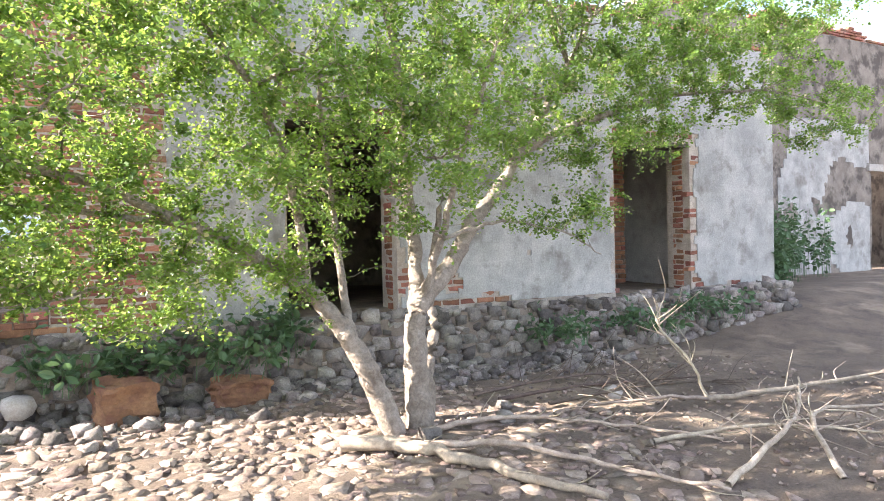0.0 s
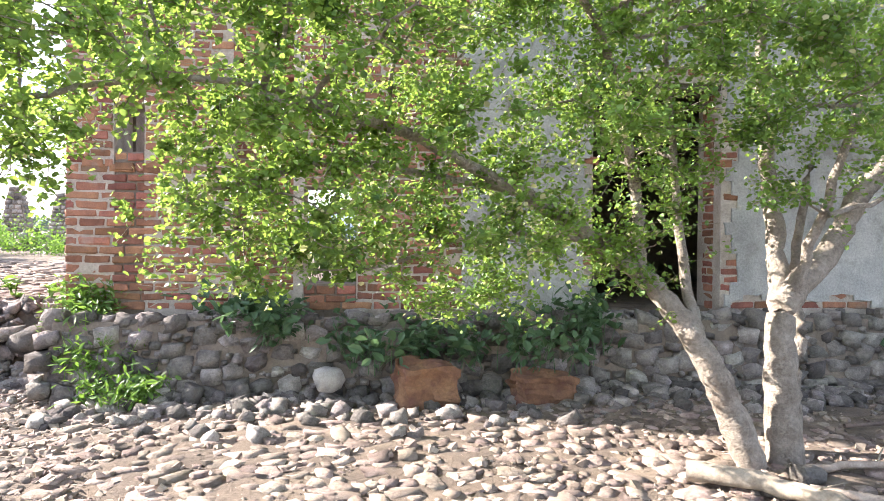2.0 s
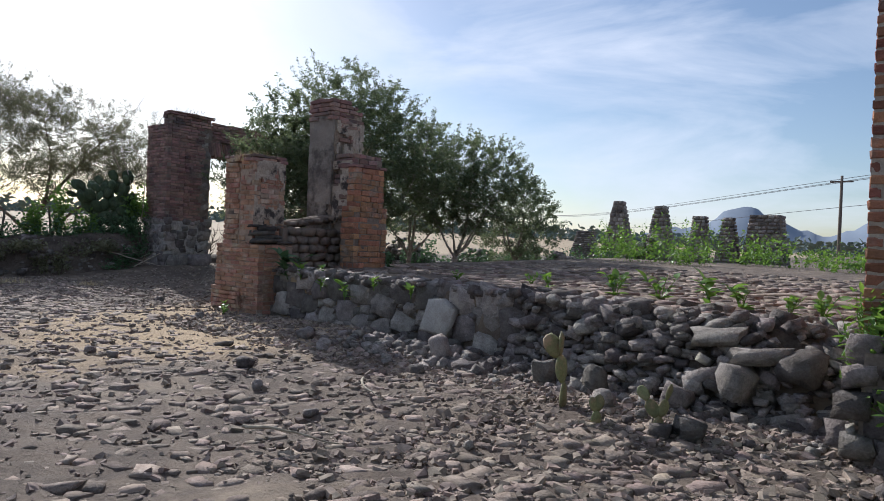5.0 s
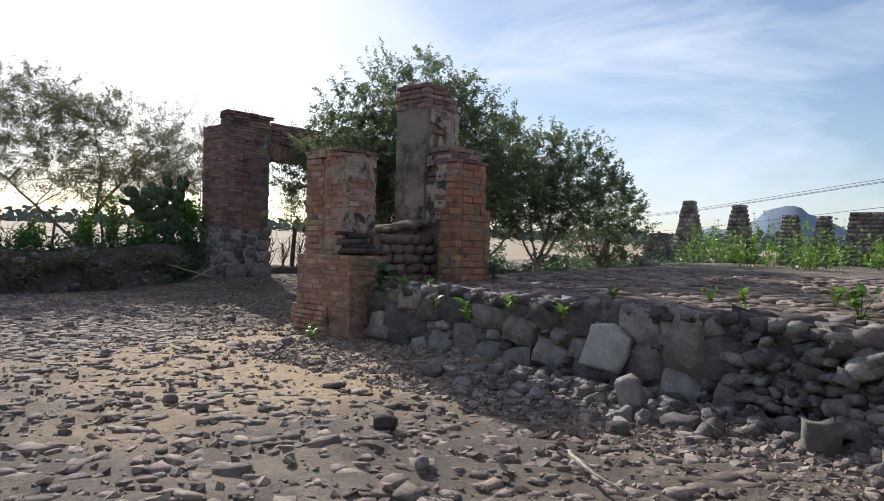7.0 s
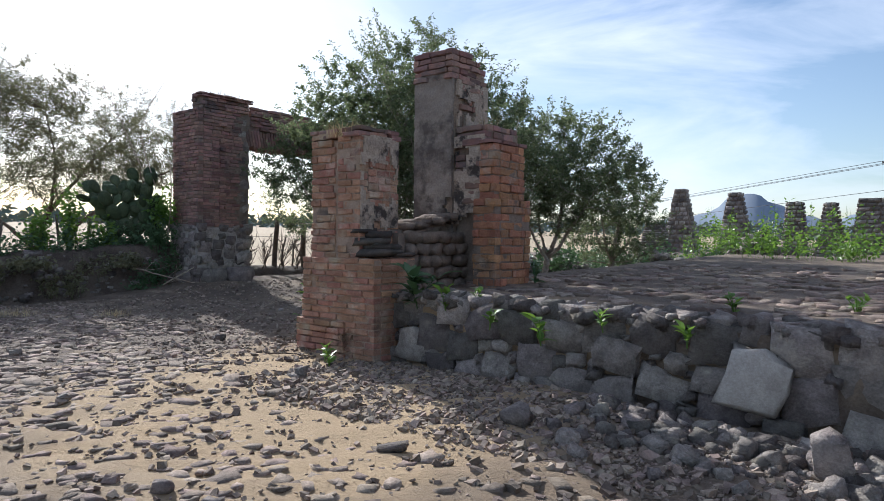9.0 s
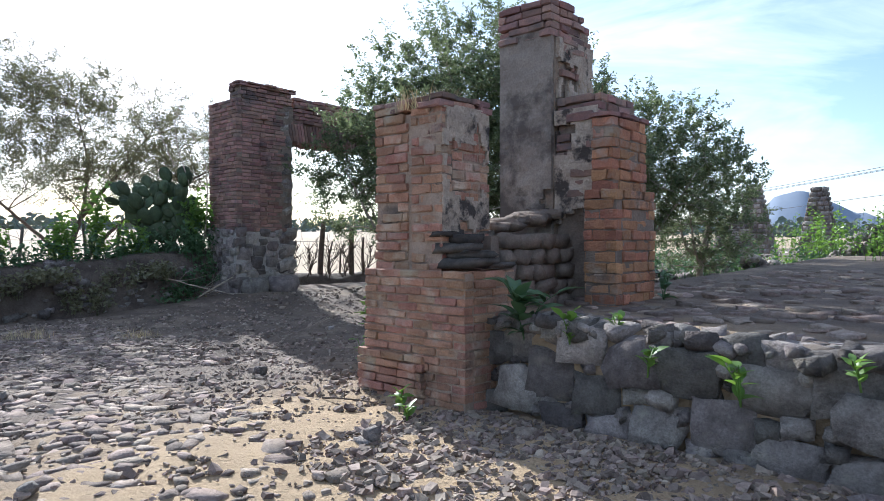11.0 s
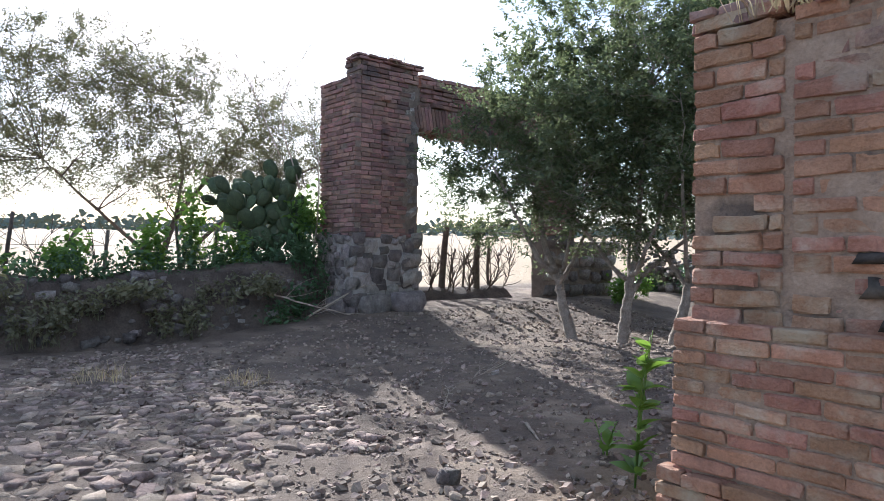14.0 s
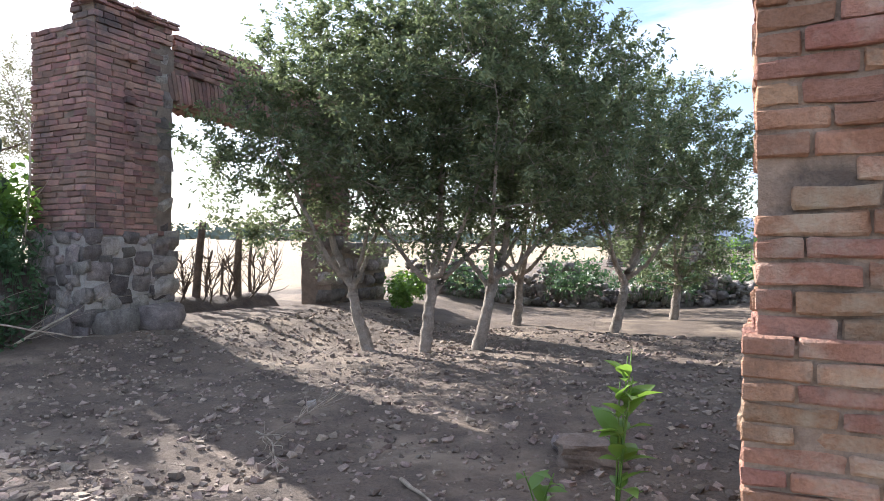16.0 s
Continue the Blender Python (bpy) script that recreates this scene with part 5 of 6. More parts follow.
branchy("fallen_log", "pale bare forked log lying on the cobbles", [([(1.5, 5.0, .06), (1.95, 4.6, .07), (2.2, 4.0, .05), (2.5, 3.2, .05)], .065), ([(2.0, 4.6, .08), (2.5, 4.2, .1), (2.9, 3.5, .06), (3.2, 2.9, .05)], .03)], .008, DEADWOOD, 1, 3, .3)
branchy("fallen_log", "long pale branch lying on the ground", [([(2.3, 5.0, .05), (2.9, 4.9, .08), (3.5, 4.4, .06), (4.0, 3.6, .05)], .026)], .008, DEADWOOD, 2, 8, .4)
branchy("dead_branch", "bleached dead branch with a tall curved twig", [([(4.9, 4.5, .02), (4.75, 4.55, .4), (4.5, 4.7, .75), (4.75, 4.85, 1.0)], .016), ([(4.9, 4.5, .05), (5.6, 4.2, .12), (6.6, 3.9, .2), (7.4, 4.0, .3)], .03), ([(4.9, 4.5, .05), (4.3, 4.5, .15), (3.6, 4.9, .06)], .022)], .008, DEADWOOD, 3, 12, .6)
branchy("dead_branch", "bleached dead branch sprawling over the ground", [([(3.3, 3.0, .03), (4.1, 3.2, .18), (4.9, 3.6, .16), (5.8, 4.2, .2)], .024), ([(4.0, 2.7, .02), (4.6, 3.3, .2), (5.4, 3.4, .15), (6.2, 3.2, .1)], .022), ([(3.6, 3.9, .02), (4.4, 3.5, .12), (5.0, 2.9, .1)], .02)], .007, DEADWOOD, 4, 16, .7)
branchy("brush_pile", "dark heap of fallen twigs beside the tree", [([(3.3, 5.6, .04), (4.3, 5.4, .1), (5.6, 5.2, .06)], .022), ([(3.6, 5.2, .04), (4.6, 5.0, .12), (5.9, 4.9, .05)], .02), ([(3.2, 5.9, .04), (4.4, 5.9, .08), (5.4, 5.7, .05)], .018)], .006, TWIGWOOD, 5, 22, .7, category="brush")
branchy("dry_twig", "dry branching twig lying on the ground", [([(-16.4, 10.3, .03), (-16.0, 10.0, .08), (-15.6, 9.6, .05)], .008), ([(-16.2, 10.1, .05), (-16.0, 10.5, .2), (-15.9, 10.7, .35)], .006)], .004, DEADWOOD, 6, 14, .45)
branchy("dry_stick", "short weathered stick lying on the ground", [([(-14.9, 9.9, .02), (-14.5, 9.6, .03)], .016)], .003, DEADWOOD, 7, 0)
branchy("dry_stick", "pale bent stick lying among cobbles", [([(-6.9, 6.6, .02), (-6.6, 6.3, .05), (-6.3, 6.2, .02)], .014)], .003, DEADWOOD, 8, 0)
branchy("dry_stick", "pale bent stick lying among cobbles", [([(-6.3, 4.95, .02), (-6.0, 5.0, .05), (-5.6, 5.15, .02)], .014)], .003, DEADWOOD, 9, 0)
branchy("dry_stick", "thin dark stick lying on sand", [([(-12.9, 8.3, .02), (-12.6, 8.35, .05), (-12.3, 8.5, .02)], .01)], .004, TWIGWOOD, 10, 5, .2)
branchy("gate_branches", "bare grey branches leaning on the gateway", [([(-21.4, 11.2, .1), (-21.0, 11.7, .5), (-20.75, 12.2, .8)], .02), ([(-21.6, 10.4, .8), (-21.0, 11.2, .5), (-20.7, 12.1, .25)], .018), ([(-21.9, 11.7, .5), (-21.7, 11.8, 2.0), (-21.6, 11.7, 3.2), (-22.1, 11.3, 4.2)], .022), ([(-22.0, 11.6, 2.5), (-22.3, 11.4, 4.0), (-22.0, 11.9, 5.3)], .014), ([(-22.1, 11.3, 3.0), (-22.6, 10.9, 4.4), (-23.0, 10.8, 5.0)], .012)], .005, DEADWOOD, 11, 9, .8, up=.5)
branchy("terrace_branch", "grey dead branch lying on the terrace", [([(-3.6, 10.2, .8), (-4.2, 10.5, .85), (-4.9, 10.9, .8)], .03)], .006, DEADWOOD, 12, 3, .3)

# ---- boundary wall, fence and brush ----
def build_boundary():
    bank = thing("boundary_wall", "low crumbling earth and stone boundary wall in shade", "wall", kind="structure")
    s = Soup()
    ys = np.arange(-14, 12.05, 0.2)
    prof = []
    for y in ys:
        k = 0.12 * fuzz(y, 0, 2, .8)
        x = -21.75 - 0.10 * max(0, 9 - y) + 0.1 * fuzz(y, 5, 0, .7)
        z = float(lie(x, y))
        prof.append([(x + .55, y, z - .1), (x + .28, y, z + .2 + .1 * fuzz(y, 3, 0, 2)), (x + .12, y, z + .6 + .1 * fuzz(y, 7, 0, 2)), (x, y, z + .93 + k), (x - .35, y, z + 1.0 + k), (x - .8, y, z + .85 + k), (x - 1.2, y, z + .2)])
    v, w = np.array(prof), 7
    i, j = np.meshgrid(np.arange(len(ys) - 1), np.arange(w - 1), indexing="ij")
    k = (i * w + j).ravel()
    s.add(v, np.stack([k, k + 1, k + w + 1, k + w], 1))
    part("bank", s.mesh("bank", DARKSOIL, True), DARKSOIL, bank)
    r = random.Random(8)
    ms = []
    for _ in range(420):
        y, t = r.uniform(-2, 11.9), r.uniform(0, 1)
        x = -21.75 - 0.10 * max(0, 9 - y)
        h = r.uniform(.07, .22)
        ms.append(place(x + .40 - .45 * t, y, 0.05 + .95 * t, h, h * r.uniform(.8, 1.5), h * .8, r.uniform(-20, 20), r.uniform(-20, 20), r.uniform(0, 90)))
    pieces("stone", RUBBLE, ms, FIELDSTONE, bank, lambda p: p.y > 4, 150, True)


build_boundary()


def fence_post(x, y, h, lean, seed, fat=0.035):
    r = random.Random(seed)
    s = Soup()
    line = smooth_line([(0, 0, -.1), (lean * .3 + r.gauss(0, .04), r.gauss(0, .05), h * .5), (lean, r.gauss(0, .1), h)], 4)
    tube(s, line, np.linspace(fat, fat * .8, len(line)), 7)
    ob = part("fence_post", s.mesh("fence_post", POSTWOOD, True), POSTWOOD)
    ob.location = (x, y, float(lie(x, y)))
    tagged(ob, "crooked weathered wooden fence post", "post", "fence posts")


r8 = random.Random(15)
for k in range(13):
    fence_post(-23.0 + r8.uniform(-.2, .2), 4.2 + k * .62, 1.75 + r8.uniform(-.15, .25), r8.uniform(-.15, .15), 100 + k)
for x, y, h, lean, fat in ((-22.6, 14.2, 1.25, .1, .05), (-22.4, 15.3, 1.6, .2, .08), (-22.3, 16.3, 1.5, .12, .08), (-22.5, 15.7, 1.1, .02, .03), (-22.5, 16.0, .9, .02, .03), (-22.6, 17.0, 1.2, .05, .04)):
    fence_post(x, y, h, lean, int(y * 10), fat)


def wires():
    for k, h in enumerate((1.1, 1.4)):
        s = Soup()
        tube(s, smooth_line([(-23.0, 1, h), (-23.05, 6, h + .05), (-23, 12, h), (-22.5, 16.9, h - .3 + .32)], 6), np.full(19, .004), 4)
        tagged(part("fence_wire", s, METAL), "thin slack fence wire between crooked posts", "wire", "fence wires")


wires()
branchy("fence_brush", "bare dark thorn brush in the gateway", [([(-22.2, 13.5 + .28 * k, .3), (-22.2 + .1 * math.sin(k * 2), 13.55 + .3 * k + .2 * math.sin(k * 3.3), .8), (-22.2, 13.6 + .3 * k + .35 * math.sin(k * 2.1), 1.35)], .02) for k in range(13)], .01, TWIGWOOD, 20, 28, .65, 4, .6, "brush")
branchy("fence_brush", "bare dark thorn brush along the fence", [([(-22.9, 4.0 + .42 * k, .7), (-22.9 + .1 * math.sin(k * 2), 4.1 + .42 * k + .25 * math.sin(k * 3.3), 1.2), (-22.9, 4.1 + .42 * k + .4 * math.sin(k * 2.1), 1.7)], .012) for k in range(17)], .006, TWIGWOOD, 21, 8, .7, 4, .5, "brush")


def berm():
    s = Soup()
    xs = np.linspace(0, 1, 9)
    ys = np.arange(13.3, 17.3, .2)
    v = np.array([[(-21.9 - 1.0 * t, y, float(lie(-21.9, y)) - .05 + (.3 + .1 * fuzz(y, t, 0, 2)) * math.sin(math.pi * t)) for t in xs] for y in ys])
    i, j = np.meshgrid(np.arange(len(ys) - 1), np.arange(8), indexing="ij")
    k = (i * 9 + j).ravel()
    s.add(v, np.stack([k, k + 1, k + 10, k + 9], 1))
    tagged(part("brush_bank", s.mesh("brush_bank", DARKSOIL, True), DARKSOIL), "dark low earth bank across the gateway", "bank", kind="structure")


berm()

# ---- distance ----
def build_distance():
    s = Soup()
    yaw = np.radians(np.arange(-60, 121, 0.5))
    deg = np.degrees(yaw)

    def bump(c, w, h):
        return h * np.exp(-((deg - c) / w) ** 2)
    high = 18 + bump(14.3, 3.2, 78) + bump(19, 5, 34) + bump(5.5, 4, 60) + bump(-4, 6, 70) + bump(-16, 9, 90) + bump(28, 4, 12) + bump(62, 30, 14) \
        + 5 * np.sin(deg * 1.3) + 3 * np.sin(deg * 3.1 + 1) + 1.5 * np.sin(deg * 7.3)
    rows = [np.stack([-np.sin(yaw) * 1900, np.cos(yaw) * 1900, np.full_like(yaw, -20)], 1)]
    for k, back in ((.5, 120), (1, 300)):
        rows.append(np.stack([-np.sin(yaw) * (1900 + back), np.cos(yaw) * (1900 + back), 10 + high * k * 1.25], 1))
    v, w = np.stack(rows, 1), 3
    i, j = np.meshgrid(np.arange(len(yaw) - 1), np.arange(w - 1), indexing="ij")
    k = (i * w + j).ravel()
    s.add(v, np.stack([k, k + w, k + w + 1, k + 1], 1))
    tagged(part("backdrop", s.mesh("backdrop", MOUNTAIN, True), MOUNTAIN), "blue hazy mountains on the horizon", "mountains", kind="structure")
    woods, r = Soup(), np.random.default_rng(9)
    n = 16000
    a = np.radians(r.uniform(-30, 115, n))
    d = r.uniform(165, 330, n)
    x, y = -np.sin(a) * d - 8, np.cos(a) * d + 5
    clump = np.array([0.5 + 0.5 * fuzz(p, q, 0, .03) for p, q in zip(x, y)])
    z = lie(x, y) + r.uniform(0, 1, n) ** 1.3 * (1.0 + 4.5 * clump)
    leaf_cloud(woods, np.stack([x, y, z], 1), 1.5, .5)
    tagged(part("far_woods", woods, FARTREES), "distant line of trees at the field's edge", "trees", kind="stuff")


build_distance()


def stone_stub(x, y, base, top, height, seed):
    """One of the tapered stubs of masonry across the terrace."""
    ob = thing("ruin_stub", "tapered stub of dark ruined masonry standing among shrubs", "ruin", x, y, 0.85, "ruined stubs")
    bm = bmesh.new()
    r = random.Random(seed)
    rows = 12
    rings = []
    for k in range(rows + 1):
        t = k / rows
        w = base + (top - base) * t ** 0.9 + r.uniform(-.03, .03)
        off = r.uniform(-.03, .03)
        rings.append([bm.verts.new((sx * w / 2 + off + r.uniform(-.02, .02), sy * w * .35 + r.uniform(-.02, .02), height * t)) for sx, sy in ((-1, -1), (0, -1), (1, -1), (1, 1), (0, 1), (-1, 1))])
    for a, b in zip(rings, rings[1:]):
        for i in range(6):
            bm.faces.new((a[i], a[(i + 1) % 6], b[(i + 1) % 6], b[i]))
    bm.faces.new(rings[-1])
    part("core", bm, MORTAR, ob)
    ms = []
    for k in range(14):
        t = (k + .5) / 14
        w = base + (top - base) * t ** 0.9
        u = -w / 2
        while u < w / 2 - .05:
            ln = min(r.uniform(.2, .42), w / 2 - u)
            ms.append(place(u + ln / 2, -w * .35, t * height, ln, .16, height / 14 * .95, 0, 0, r.uniform(-4, 4)))
            u += ln
        ms.append(place(w / 2, 0, t * height, .16, w * .6, height / 14 * .95))
        ms.append(place(-w / 2, 0, t * height, .16, w * .6, height / 14 * .95))
    pieces("stone", BLOCKS, ms, FIELDSTONE, ob)


for k, (x, y, base, top, h) in enumerate(((-18.9, 38.2, 1.8, .5, 3.3), (-15.6, 36, 1.55, .5, 2.85), (-12.3, 32, .85, .5, 2.1), (-11.1, 32, 1.0, .35, 2.05), (-9.6, 32, 1.65, 1.1, 2.15), (-17.8, 32, 1.3, .7, 1.35))):
    stone_stub(x, y, base, top, h, k)


def power_pole():
    ob = thing("utility_pole", "distant wooden utility pole with a crossarm and wires", "pole", -12.6, 70, 1)
    s = Soup()
    tube(s, [(0, 0, -1), (0, 0, 4), (0, 0, 7.8)], [.16, .14, .11], 8)
    part("pole", s.mesh("pole", POSTWOOD, True), POSTWOOD, ob)
    part("crossarm", box_bm(-.9, .9, -.06, .06, 7.2, 7.35, .5, 0), POSTWOOD, ob)
    for h, dx in ((7.4, -.8), (7.4, .8), (7.2, 0), (5.0, 0)):
        w = Soup()
        tube(w, smooth_line([(dx + 20, -14, h + 1), (dx, 0, h), (dx - 35, 24, h - 1.6), (dx - 70, 48, h - .6)], 6), np.full(19, .022), 4)
        part("wire", w, METAL, ob)


power_pole()

# ---- stones of the terrace face and the plinth ----
def build_stones():
    r = random.Random(2)
    ms, shade = [], []
    def packed(n, x0, x1, z1, sizes, tight, seed):
        """Stones of falling size fitted side by side on an upright face."""
        q = random.Random(seed)
        spots = sorted(((q.uniform(x0, x1), q.uniform(-.02, z1), q.uniform(*sizes) ** 1.0, q.uniform(.6, .95)) for _ in range(n)), key=lambda m: -m[2])
        grid, out = {}, []
        for x, z, w, flat in spots:
            g = int(x / .5)
            if all(((x - a) / (w + c)) ** 2 + ((z - b) / (w * flat + c * d)) ** 2 > tight for k in (-1, 0, 1) for a, b, c, d in grid.get(g + k, ())):
                grid.setdefault(g, []).append((x, z, w, flat))
                out.append((x, z, w, flat))
        return out
    for x, z, w, flat in packed(5200, -12.0, -6.0, 0.72, (.08, .44), .19, 3):
        z = min(z, 0.76 - w * flat * .45)
        ms.append(place(x, float(front(x)) + 0.12 + 0.1 * z + r.uniform(-.03, .03), max(z, .0), w * 1.16, r.uniform(.2, .3), w * flat * 1.16, r.uniform(-8, 8), r.uniform(-14, 14), r.uniform(-8, 8)))
    fallen = []
    for _ in range(620):                          # collapsed stretch near the house
        x, t = r.uniform(-6.6, -3.3), r.random()
        s_ = min(.2, .045 + r.expovariate(1 / .055))
        slump = 0.6 * float(step(-6.8, -5.2, x))
        fallen.append(place(x, float(front(x)) + .1 - slump * (1 - t) + r.uniform(-.08, .05), .72 * t + r.uniform(-.03, .03), s_ * r.uniform(1.1, 1.8), s_, s_ * r.uniform(.45, .8), r.uniform(-25, 25), r.uniform(-25, 25), r.uniform(0, 180)))
    for _ in range(240):                          # small stones along the lip
        x = r.uniform(-12, -3.4)
        s_ = r.uniform(.05, .2)
        fallen.append(place(x, float(front(x)) + r.uniform(.02, .5), .71 + r.uniform(-.04, .04), s_ * 1.3, s_, s_ * .7, r.uniform(-20, 20), r.uniform(-20, 20), r.uniform(0, 180)))
    pieces("stone", RUBBLE, ms, FIELDSTONE, terrace, lambda p: True, 300, True)
    pieces("fallen_stone", RUBBLE, fallen, FIELDSTONE, terrace, lambda p: p.z > .2, 300, True)
    # the pale slab set in the face
    slab = part("pale_slab", shared("pale_slab", RUBBLE, 7, PALESTONE, True), PALESTONE, terrace, "large pale flat stone")
    slab.matrix_basis = place(-7.82, float(front(-7.82)) + 0.0, 0.33, .52, .16, .5, -8, 14, 4)
    # foot of the house
    plinth = thing("plinth", "rough dark fieldstone footing under the house wall", "footing", kind="structure")
    core = box_bm(-3.2, 10.6, 7.5, 7.95, -0.2, 0.66, .2, .03)
    for v in core.verts:
        v.co.y -= 0.36 * max(0, 0.66 - v.co.z) * (1 if v.co.y < 7.7 else 0)
    part("core", core, MORTAR, plinth)
    ms = []
    for x, z, w, flat in packed(15000, -3.25, 10.5, 0.66, (.045, .22), .22, 5):
        ms.append(place(x, 7.57 - 0.42 * (0.66 - z) + r.uniform(-.03, .03), z + .03 + float(lie(x, 7.3)) * .3, w * 1.15, r.uniform(.16, .28), w * flat * 1.15, r.uniform(-14, 14), r.uniform(-14, 14), r.uniform(-12, 12)))
    for _ in range(150):                          # levelled top course
        x = r.uniform(-3.2, 10.5)
        w = r.uniform(.1, .3)
        ms.append(place(x, r.uniform(7.5, 7.85), .68 + r.uniform(-.04, .03), w, w * .8, .09, r.uniform(-8, 8), r.uniform(-8, 8), r.uniform(0, 180)))
    pieces("stone", RUBBLE, ms, FIELDSTONE, plinth, lambda p: p.x < 6, 300, True)
    # steps of rubble between terrace and house corner, and stones strewn before it
    named = [(-3.65, 8.1, .47, .42, .36, .26), (-3.55, 7.85, .23, .40, .36, .26), (-3.75, 7.65, .1, .3, .3, .24), (-4.1, 7.95, .3, .3, .3, .3), (-4.5, 7.75, .1, .26, .26, .26),
             (-4.85, 7.35, .1, .30, .28, .24), (-3.3, 7.6, .08, .26, .26, .22), (-5.2, 7.75, .12, .22, .2, .3), (-4.0, 8.15, .5, .5, .4, .18), (-4.35, 8.3, .62, .5, .4, .16), (-3.8, 8.35, .68, .55, .4, .14),
             (-5.8, 7.9, .1, .24, .22, .3), (-2.7, 7.3, .1, .5, .4, .25), (-2.2, 7.35, .12, .36, .3, .3), (-1.9, 7.15, .1, .28, .26, .3), (-1.5, 7.2, .1, .3, .24, .3), (-2.4, 7.0, .05, .3, .24, .18),
             (0.75, 7.3, .12, .4, .4, .3), (1.6, 7.2, .1, .4, .36, .26), (3.2, 5.35, .04, .17, .15, .1), (2.95, 4.95, .04, .2, .16, .1), (2.2, 4.9, .04, .2, .18, .12), 
             (-1.0, 7.45, .12, .34, .3, .3), (-0.45, 7.45, .1, .32, .3, .26), (-0.75, 7.2, .05, .24, .2, .16), (-9.2, 7.8, .06, .24, .2, .16), (-4.15, 7.05, .06, .26, .24, .18)]
    strewn = [(-14.34, 8.59, 0.11, 1), (-11.71, 7.82, 0.13, 1), (-8.19, 6.23, 0.16, 0.8), (-7.24, 8.09, 0.22, 1.7), (-7.73, 8.2, 0.17, 0.8), (-7.01, 8.45, 0.18, 0.8), (-6.73, 7.89, 0.26, 0.5), (-9.59, 5.59, 0.1, 0.8), (-10.04, 5.55, 0.12, 0.7), (-11.69, 7.71, 0.1, 0.6), (-12.37, 5.93, 0.1, 0.8), (-9.56, 6.87, 0.2, 0.35), (-14.36, 8.57, 0.12, 0.9), (-14.9, 6.38, 0.13, 0.7), (-4.94, 7.36, 0.19, 0.9), (-4.92, 8.08, 0.17, 1.2), (-3.79, 8.5, 0.24, 0.8), (-3.56, 7.8, 0.2, 0.8), (-7.48, 5.89, 0.12, 0.9), (-7.25, 8.42, 0.15, 1.1), (-4.95, 9.08, 0.18, 0.7), (-2.79, 7.31, 0.26, 0.6), (-6.54, 5.7, 0.12, 0.6), (-5.12, 5.82, 0.08, 0.8), (-16.6, 11.23, 0.1, 0.7), (-14.16, 10.98, 0.26, 0.5)]
    named = [m for m in named if all((m[0] - q[0]) ** 2 + (m[1] - q[1]) ** 2 > .06 for q in strewn)]
    named += [(x, y, w * flat * .36, w * 1.1, w * .85, w * flat) for x, y, w, flat in strewn]
    for x, y, z, sx, sy, sz in named:
        k = r.randrange(len(RUBBLE))
        ob = part("boulder", shared("boulder", RUBBLE, k, FIELDSTONE, True), FIELDSTONE)
        if x > -3 and y > 6.8:                     # smaller stones under the house
            z, sx, sy, sz = z * .72, sx * .72, sy * .72, sz * .72
        ob.matrix_basis = place(x, y, z * .95 + float(lie(x, y)), sx, sy * .95, sz * .95, r.uniform(-15, 15), r.uniform(-15, 15), r.uniform(0, 180))
        tagged(ob, "dark rounded field stone lying loose on the ground", "stone", "loose boulders")
    for x, y, z, s, m, label in ((0.1, 6.98, .17, (.46, .36, .38), TUFF, "rough orange tuff block lying on the cobbles"), (1.15, 7.0, .12, (.5, .3, .27), TUFF, "rough orange tuff block half sunk in rubble"),
                                 (-0.75, 7.15, .2, (.3, .24, .2), PALESTONE, "smooth white stone resting on the rubble"), (-13.95, 10.75, .08, (.4, .2, .17), MORTAR, "grey broken block lying by a weed")):
        k = 1 if m is TUFF else 3
        bm = box_bm(-.5, .5, -.5, .5, -.5, .5, .14, .17) if m is TUFF or m is MORTAR else None
        ob = part("stone_block" if bm else "white_stone", bm or shared("white_stone", ROCKS, 3, m, True), m)
        ob.matrix_basis = place(x, y, z, *s, 4, 3, 12 if m is TUFF else 25)
        tagged(ob, label, "stone")
    pale = part("white_stone", shared("white_stone", ROCKS, 5, PALESTONE, True), PALESTONE)
    pale.matrix_basis = place(4.3, 5.1, .07, .2, .16, .15)
    tagged(pale, "smooth white stone lying among twigs", "stone")


build_stones()


# ---- cobbles, gravel and rubble ----
def paved(x, y):
    """How thickly the old paving shows."""
    road = math.exp(-((y - 5.0 + 0.13 * (x + 3)) / 3.0) ** 2)
    sand = math.exp(-((x + 10.5) / 2.3) ** 2 - ((y - 7.6) / 1.0) ** 2) + 0.9 * math.exp(-((x + 14) / 1.5) ** 2 - ((y - 8.3) / .7) ** 2)
    yard = float(step(-18.5, -20, x)) + float(step(9.2, 10.5, y))
    return max(0, road * (0.75 + 0.5 * fuzz(x, y, 0, .5)) - 0.9 * sand - 0.8 * yard - 0.9 * float(step(3.0, 4.2, x)))


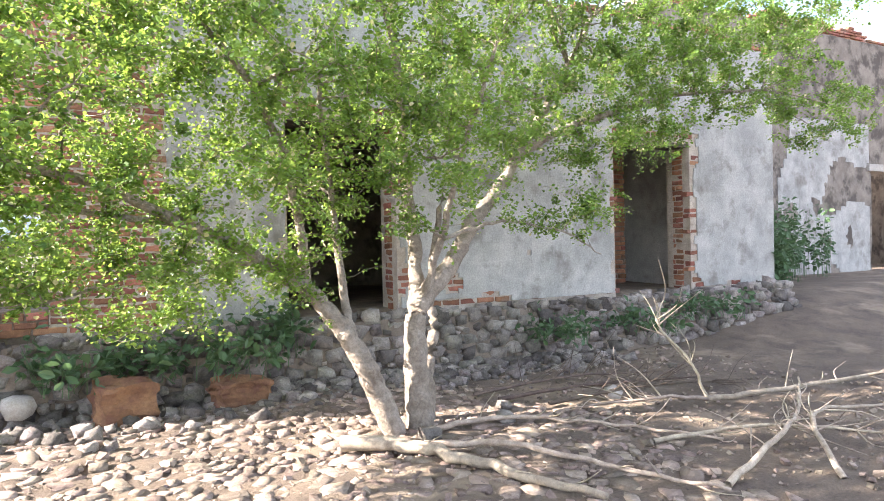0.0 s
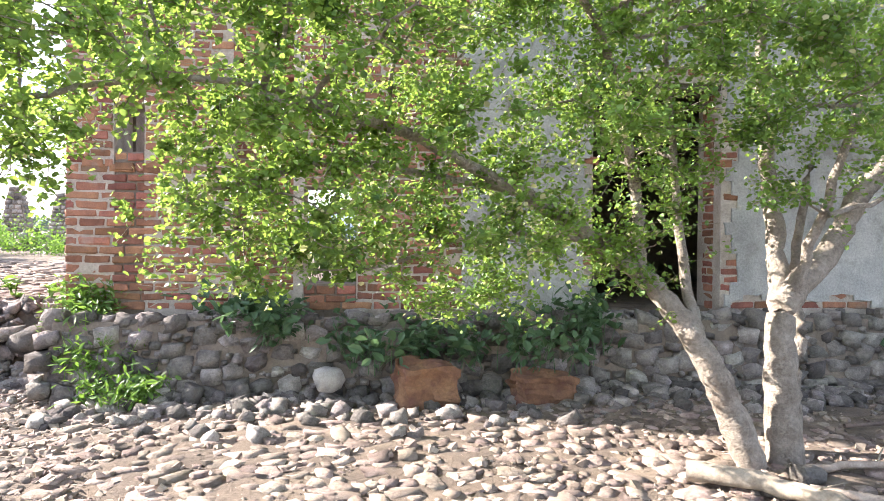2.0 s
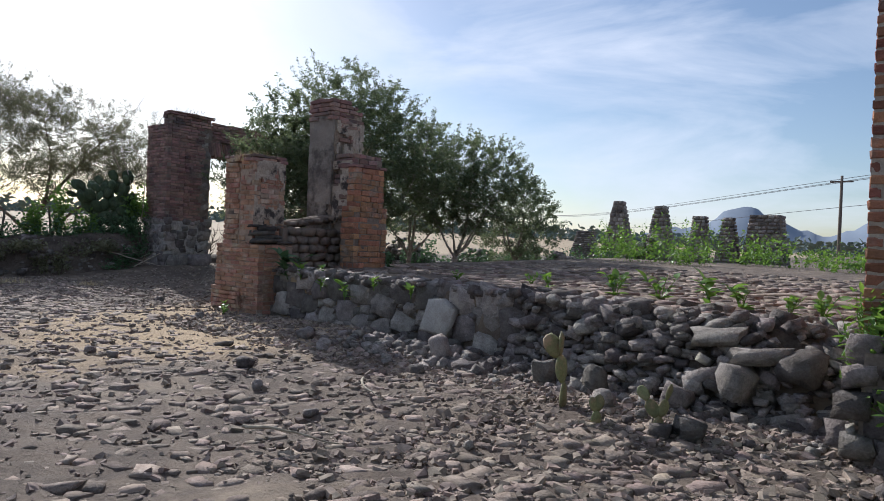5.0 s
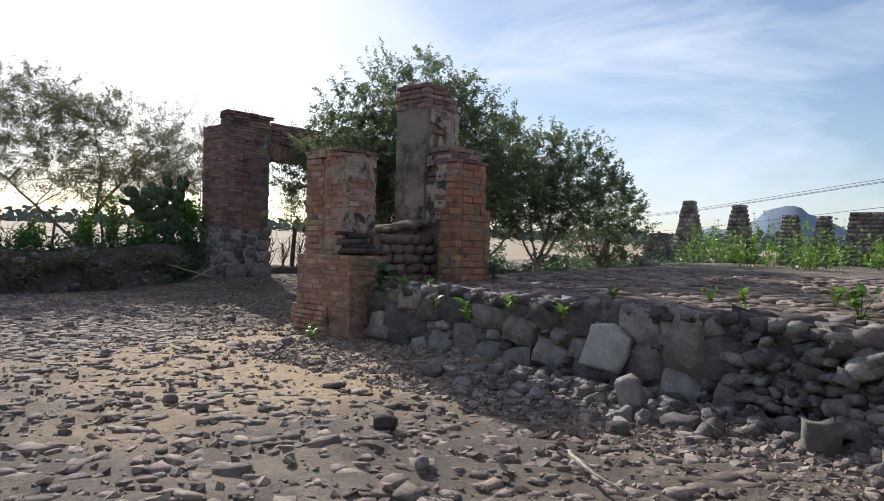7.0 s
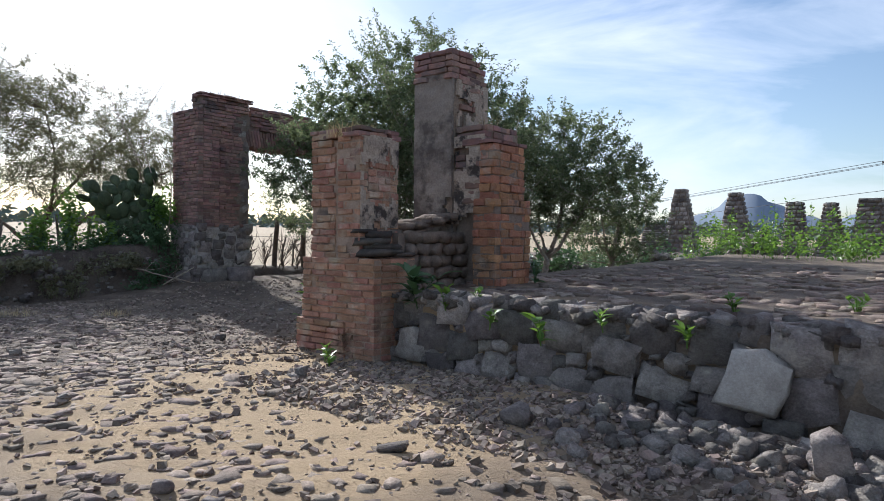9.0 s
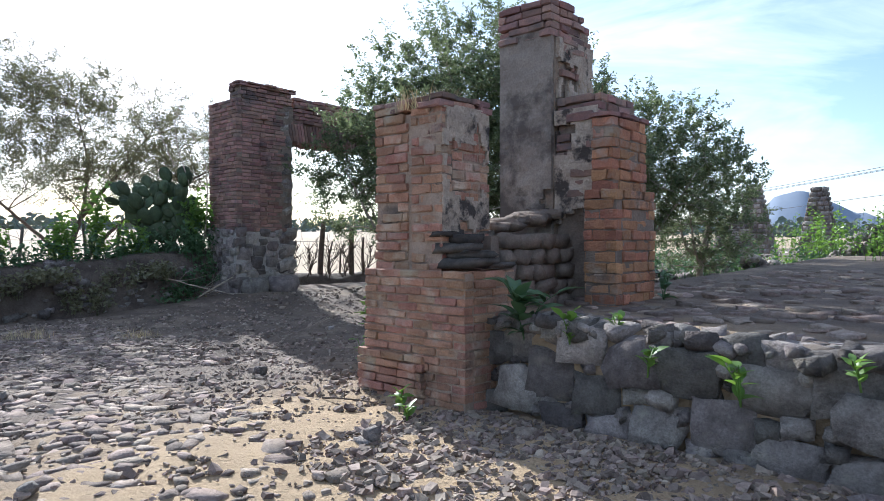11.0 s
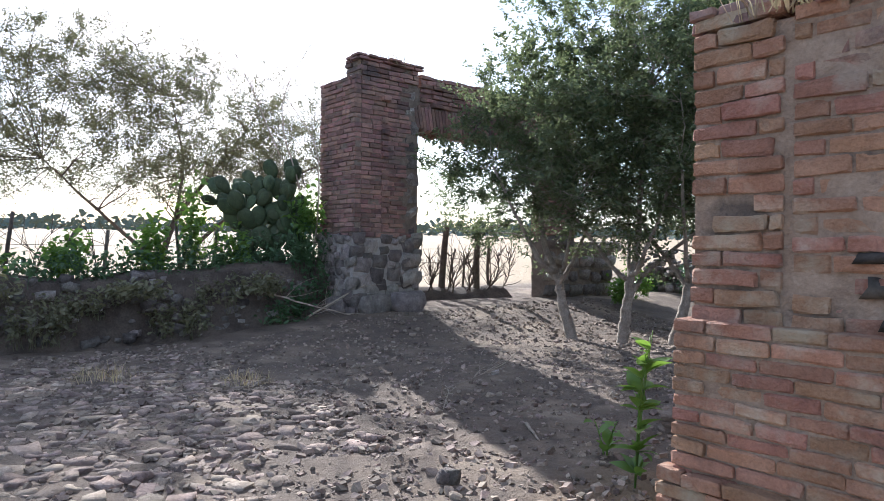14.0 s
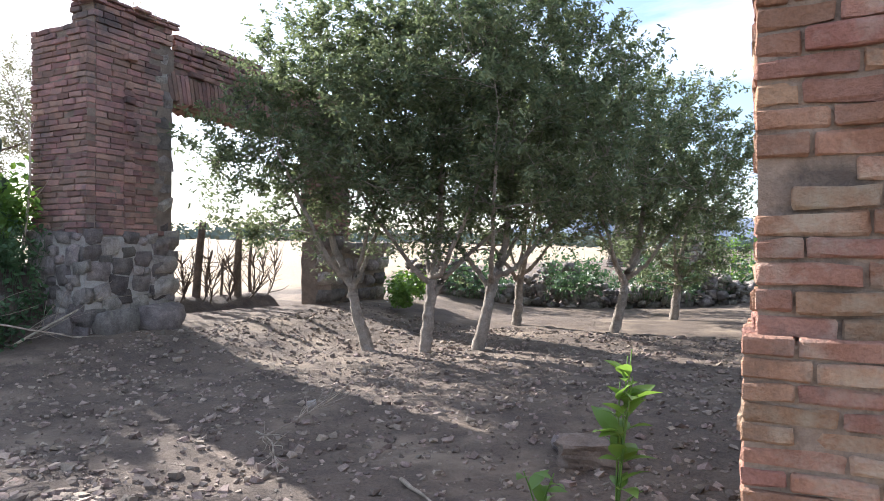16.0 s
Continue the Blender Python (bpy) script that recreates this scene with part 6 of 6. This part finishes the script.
def build_paving():
    road = thing("road", "worn cobbled road, stones half sunk in earth", "road", kind="structure")
    r = random.Random(4)
    ms, taken = [], {}

    def free(x, y, rad):
        gx, gy = int(x / .3), int(y / .3)
        for a in (-1, 0, 1):
            for b in (-1, 0, 1):
                for px, py, pr in taken.get((gx + a, gy + b), ()):
                    if (px - x) ** 2 + (py - y) ** 2 < (pr + rad) ** 2 * .52:
                        return False
        taken.setdefault((gx, gy), []).append((x, y, rad))
        return True
    for _ in range(76000):
        x, y = r.uniform(-20, 4.2), r.uniform(-2.5, 9.0)
        if y > float(front(x)) - 0.25 and x < -3 or y > 7.3 and x >= -3:
            continue
        if r.random() > paved(x, y) * (1.2 if x > -5 or x < -12.5 else 0.4):
            continue
        s = min(.27, max(.045, r.gauss(.125 if x > -5 or x < -12.5 else .092, .045)))
        if free(x, y, s * .5):
            h = s * r.uniform(.34, .5)
            ms.append(place(x, y, float(lie(x, y)) + h * r.uniform(-.33, -.1), s * r.uniform(1.0, 1.6), s * r.uniform(.75, 1.0), h, r.uniform(-9, 9), r.uniform(-9, 9), r.uniform(0, 180)))
    near = lambda p: (-4.5 < p.x < 1.5 and 3.9 < p.y < 6.2) or (-15.5 < p.x < -13 and 5.8 < p.y < 8)
    pieces("cobblestone", RUBBLE, ms, COBBLE, road, near, 300, True, "weathered cobbles half sunk in earth")
    top = []
    for _ in range(5200):
        x, y = r.uniform(-11.8, -3.0), r.uniform(8.7, 17)
        if y < float(front(x)) + .2 or x > -3.3 and y > 8 or r.random() > (1.0 - (y - 8.5) * .07) * (0.3 if x < -8 else 0.8):
            continue
        s = r.uniform(.1, .22)
        if free(x, y + 50, s * .5):
            top.append(place(x, y, float(terrace_top(x, y)) + r.uniform(-.02, .005), s * 1.3, s, s * .35, r.uniform(-6, 6), r.uniform(-6, 6), r.uniform(0, 180)))
    pieces("cobblestone", RUBBLE, top, COBBLE, terrace, lambda p: p.y < 10 and p.x < -4, 150, True)
    gravel = Soup()
    for k in range(58000):
        u = r.random()
        x, y = r.uniform(-21, 7), 9.2 - 13 * r.random() ** 1.4
        if u < .2:
            x, y = r.uniform(-20.5, -12.5), r.uniform(7, 18)
        elif u < .27:
            x, y = r.uniform(-6, -2), r.uniform(4.5, 8)
        elif u < .5:
            x, y = r.uniform(-12, -3), r.uniform(7.2, 9.1)
        if y > float(front(x)) and -12.2 < x < -3 or y > 7.6 and x >= -3:
            continue
        s = min(.075, .010 + r.expovariate(1 / .011))
        m = np.array(place(x, y, float(lie(x, y)) + s * .12, s * 1.3, s, s * .7, r.uniform(-30, 30), r.uniform(-30, 30), r.uniform(0, 180)))
        v, f = (RUBBLE if s > .06 else CHIPS)[k % 12]
        gravel.add(v @ m[:3, :3].T + m[:3, 3], f)
    tagged(part("gravel", gravel, PEBBLE), "broken stone and brick chips scattered over the earth", "gravel", kind="stuff")
    rub = Soup()
    for k in range(2600):                          # rubble at the foot of house and terrace
        x = r.uniform(-9, 6)
        y = (7.35 if x > -3 else float(front(x)) - .15) - abs(r.gauss(0, .45))
        s = min(.15, .025 + r.expovariate(1 / .042))
        m = np.array(place(x, y, float(lie(x, y)) + s * .2, s * 1.2, s, s * .8, r.uniform(-30, 30), r.uniform(-30, 30), r.uniform(0, 180)))
        v, f = RUBBLE[k % 12]
        rub.add(v @ m[:3, :3].T + m[:3, 3], f)
    for k in range(1700):                         # tumbled walls on the far side of the yard
        t = r.random()
        x, y = -21.5 + 10 * t, 21.5 + 3.5 * t + abs(r.gauss(0, .35))
        s = min(.34, .07 + r.expovariate(1 / .07))
        m = np.array(place(x, y, float(lie(x, y)) + r.random() ** 1.5 * (.75 + .35 * math.sin(t * 21)), s * 1.3, s, s * .8, r.uniform(-30, 30), r.uniform(-30, 30), r.uniform(0, 180)))
        v, f = RUBBLE[k % 12]
        rub.add(v @ m[:3, :3].T + m[:3, 3], f)
    tagged(part("rubble", rub.mesh("rubble", FIELDSTONE, True), FIELDSTONE), "loose dark stones fallen along the foot of the walls", "rubble", kind="stuff")


build_paving()
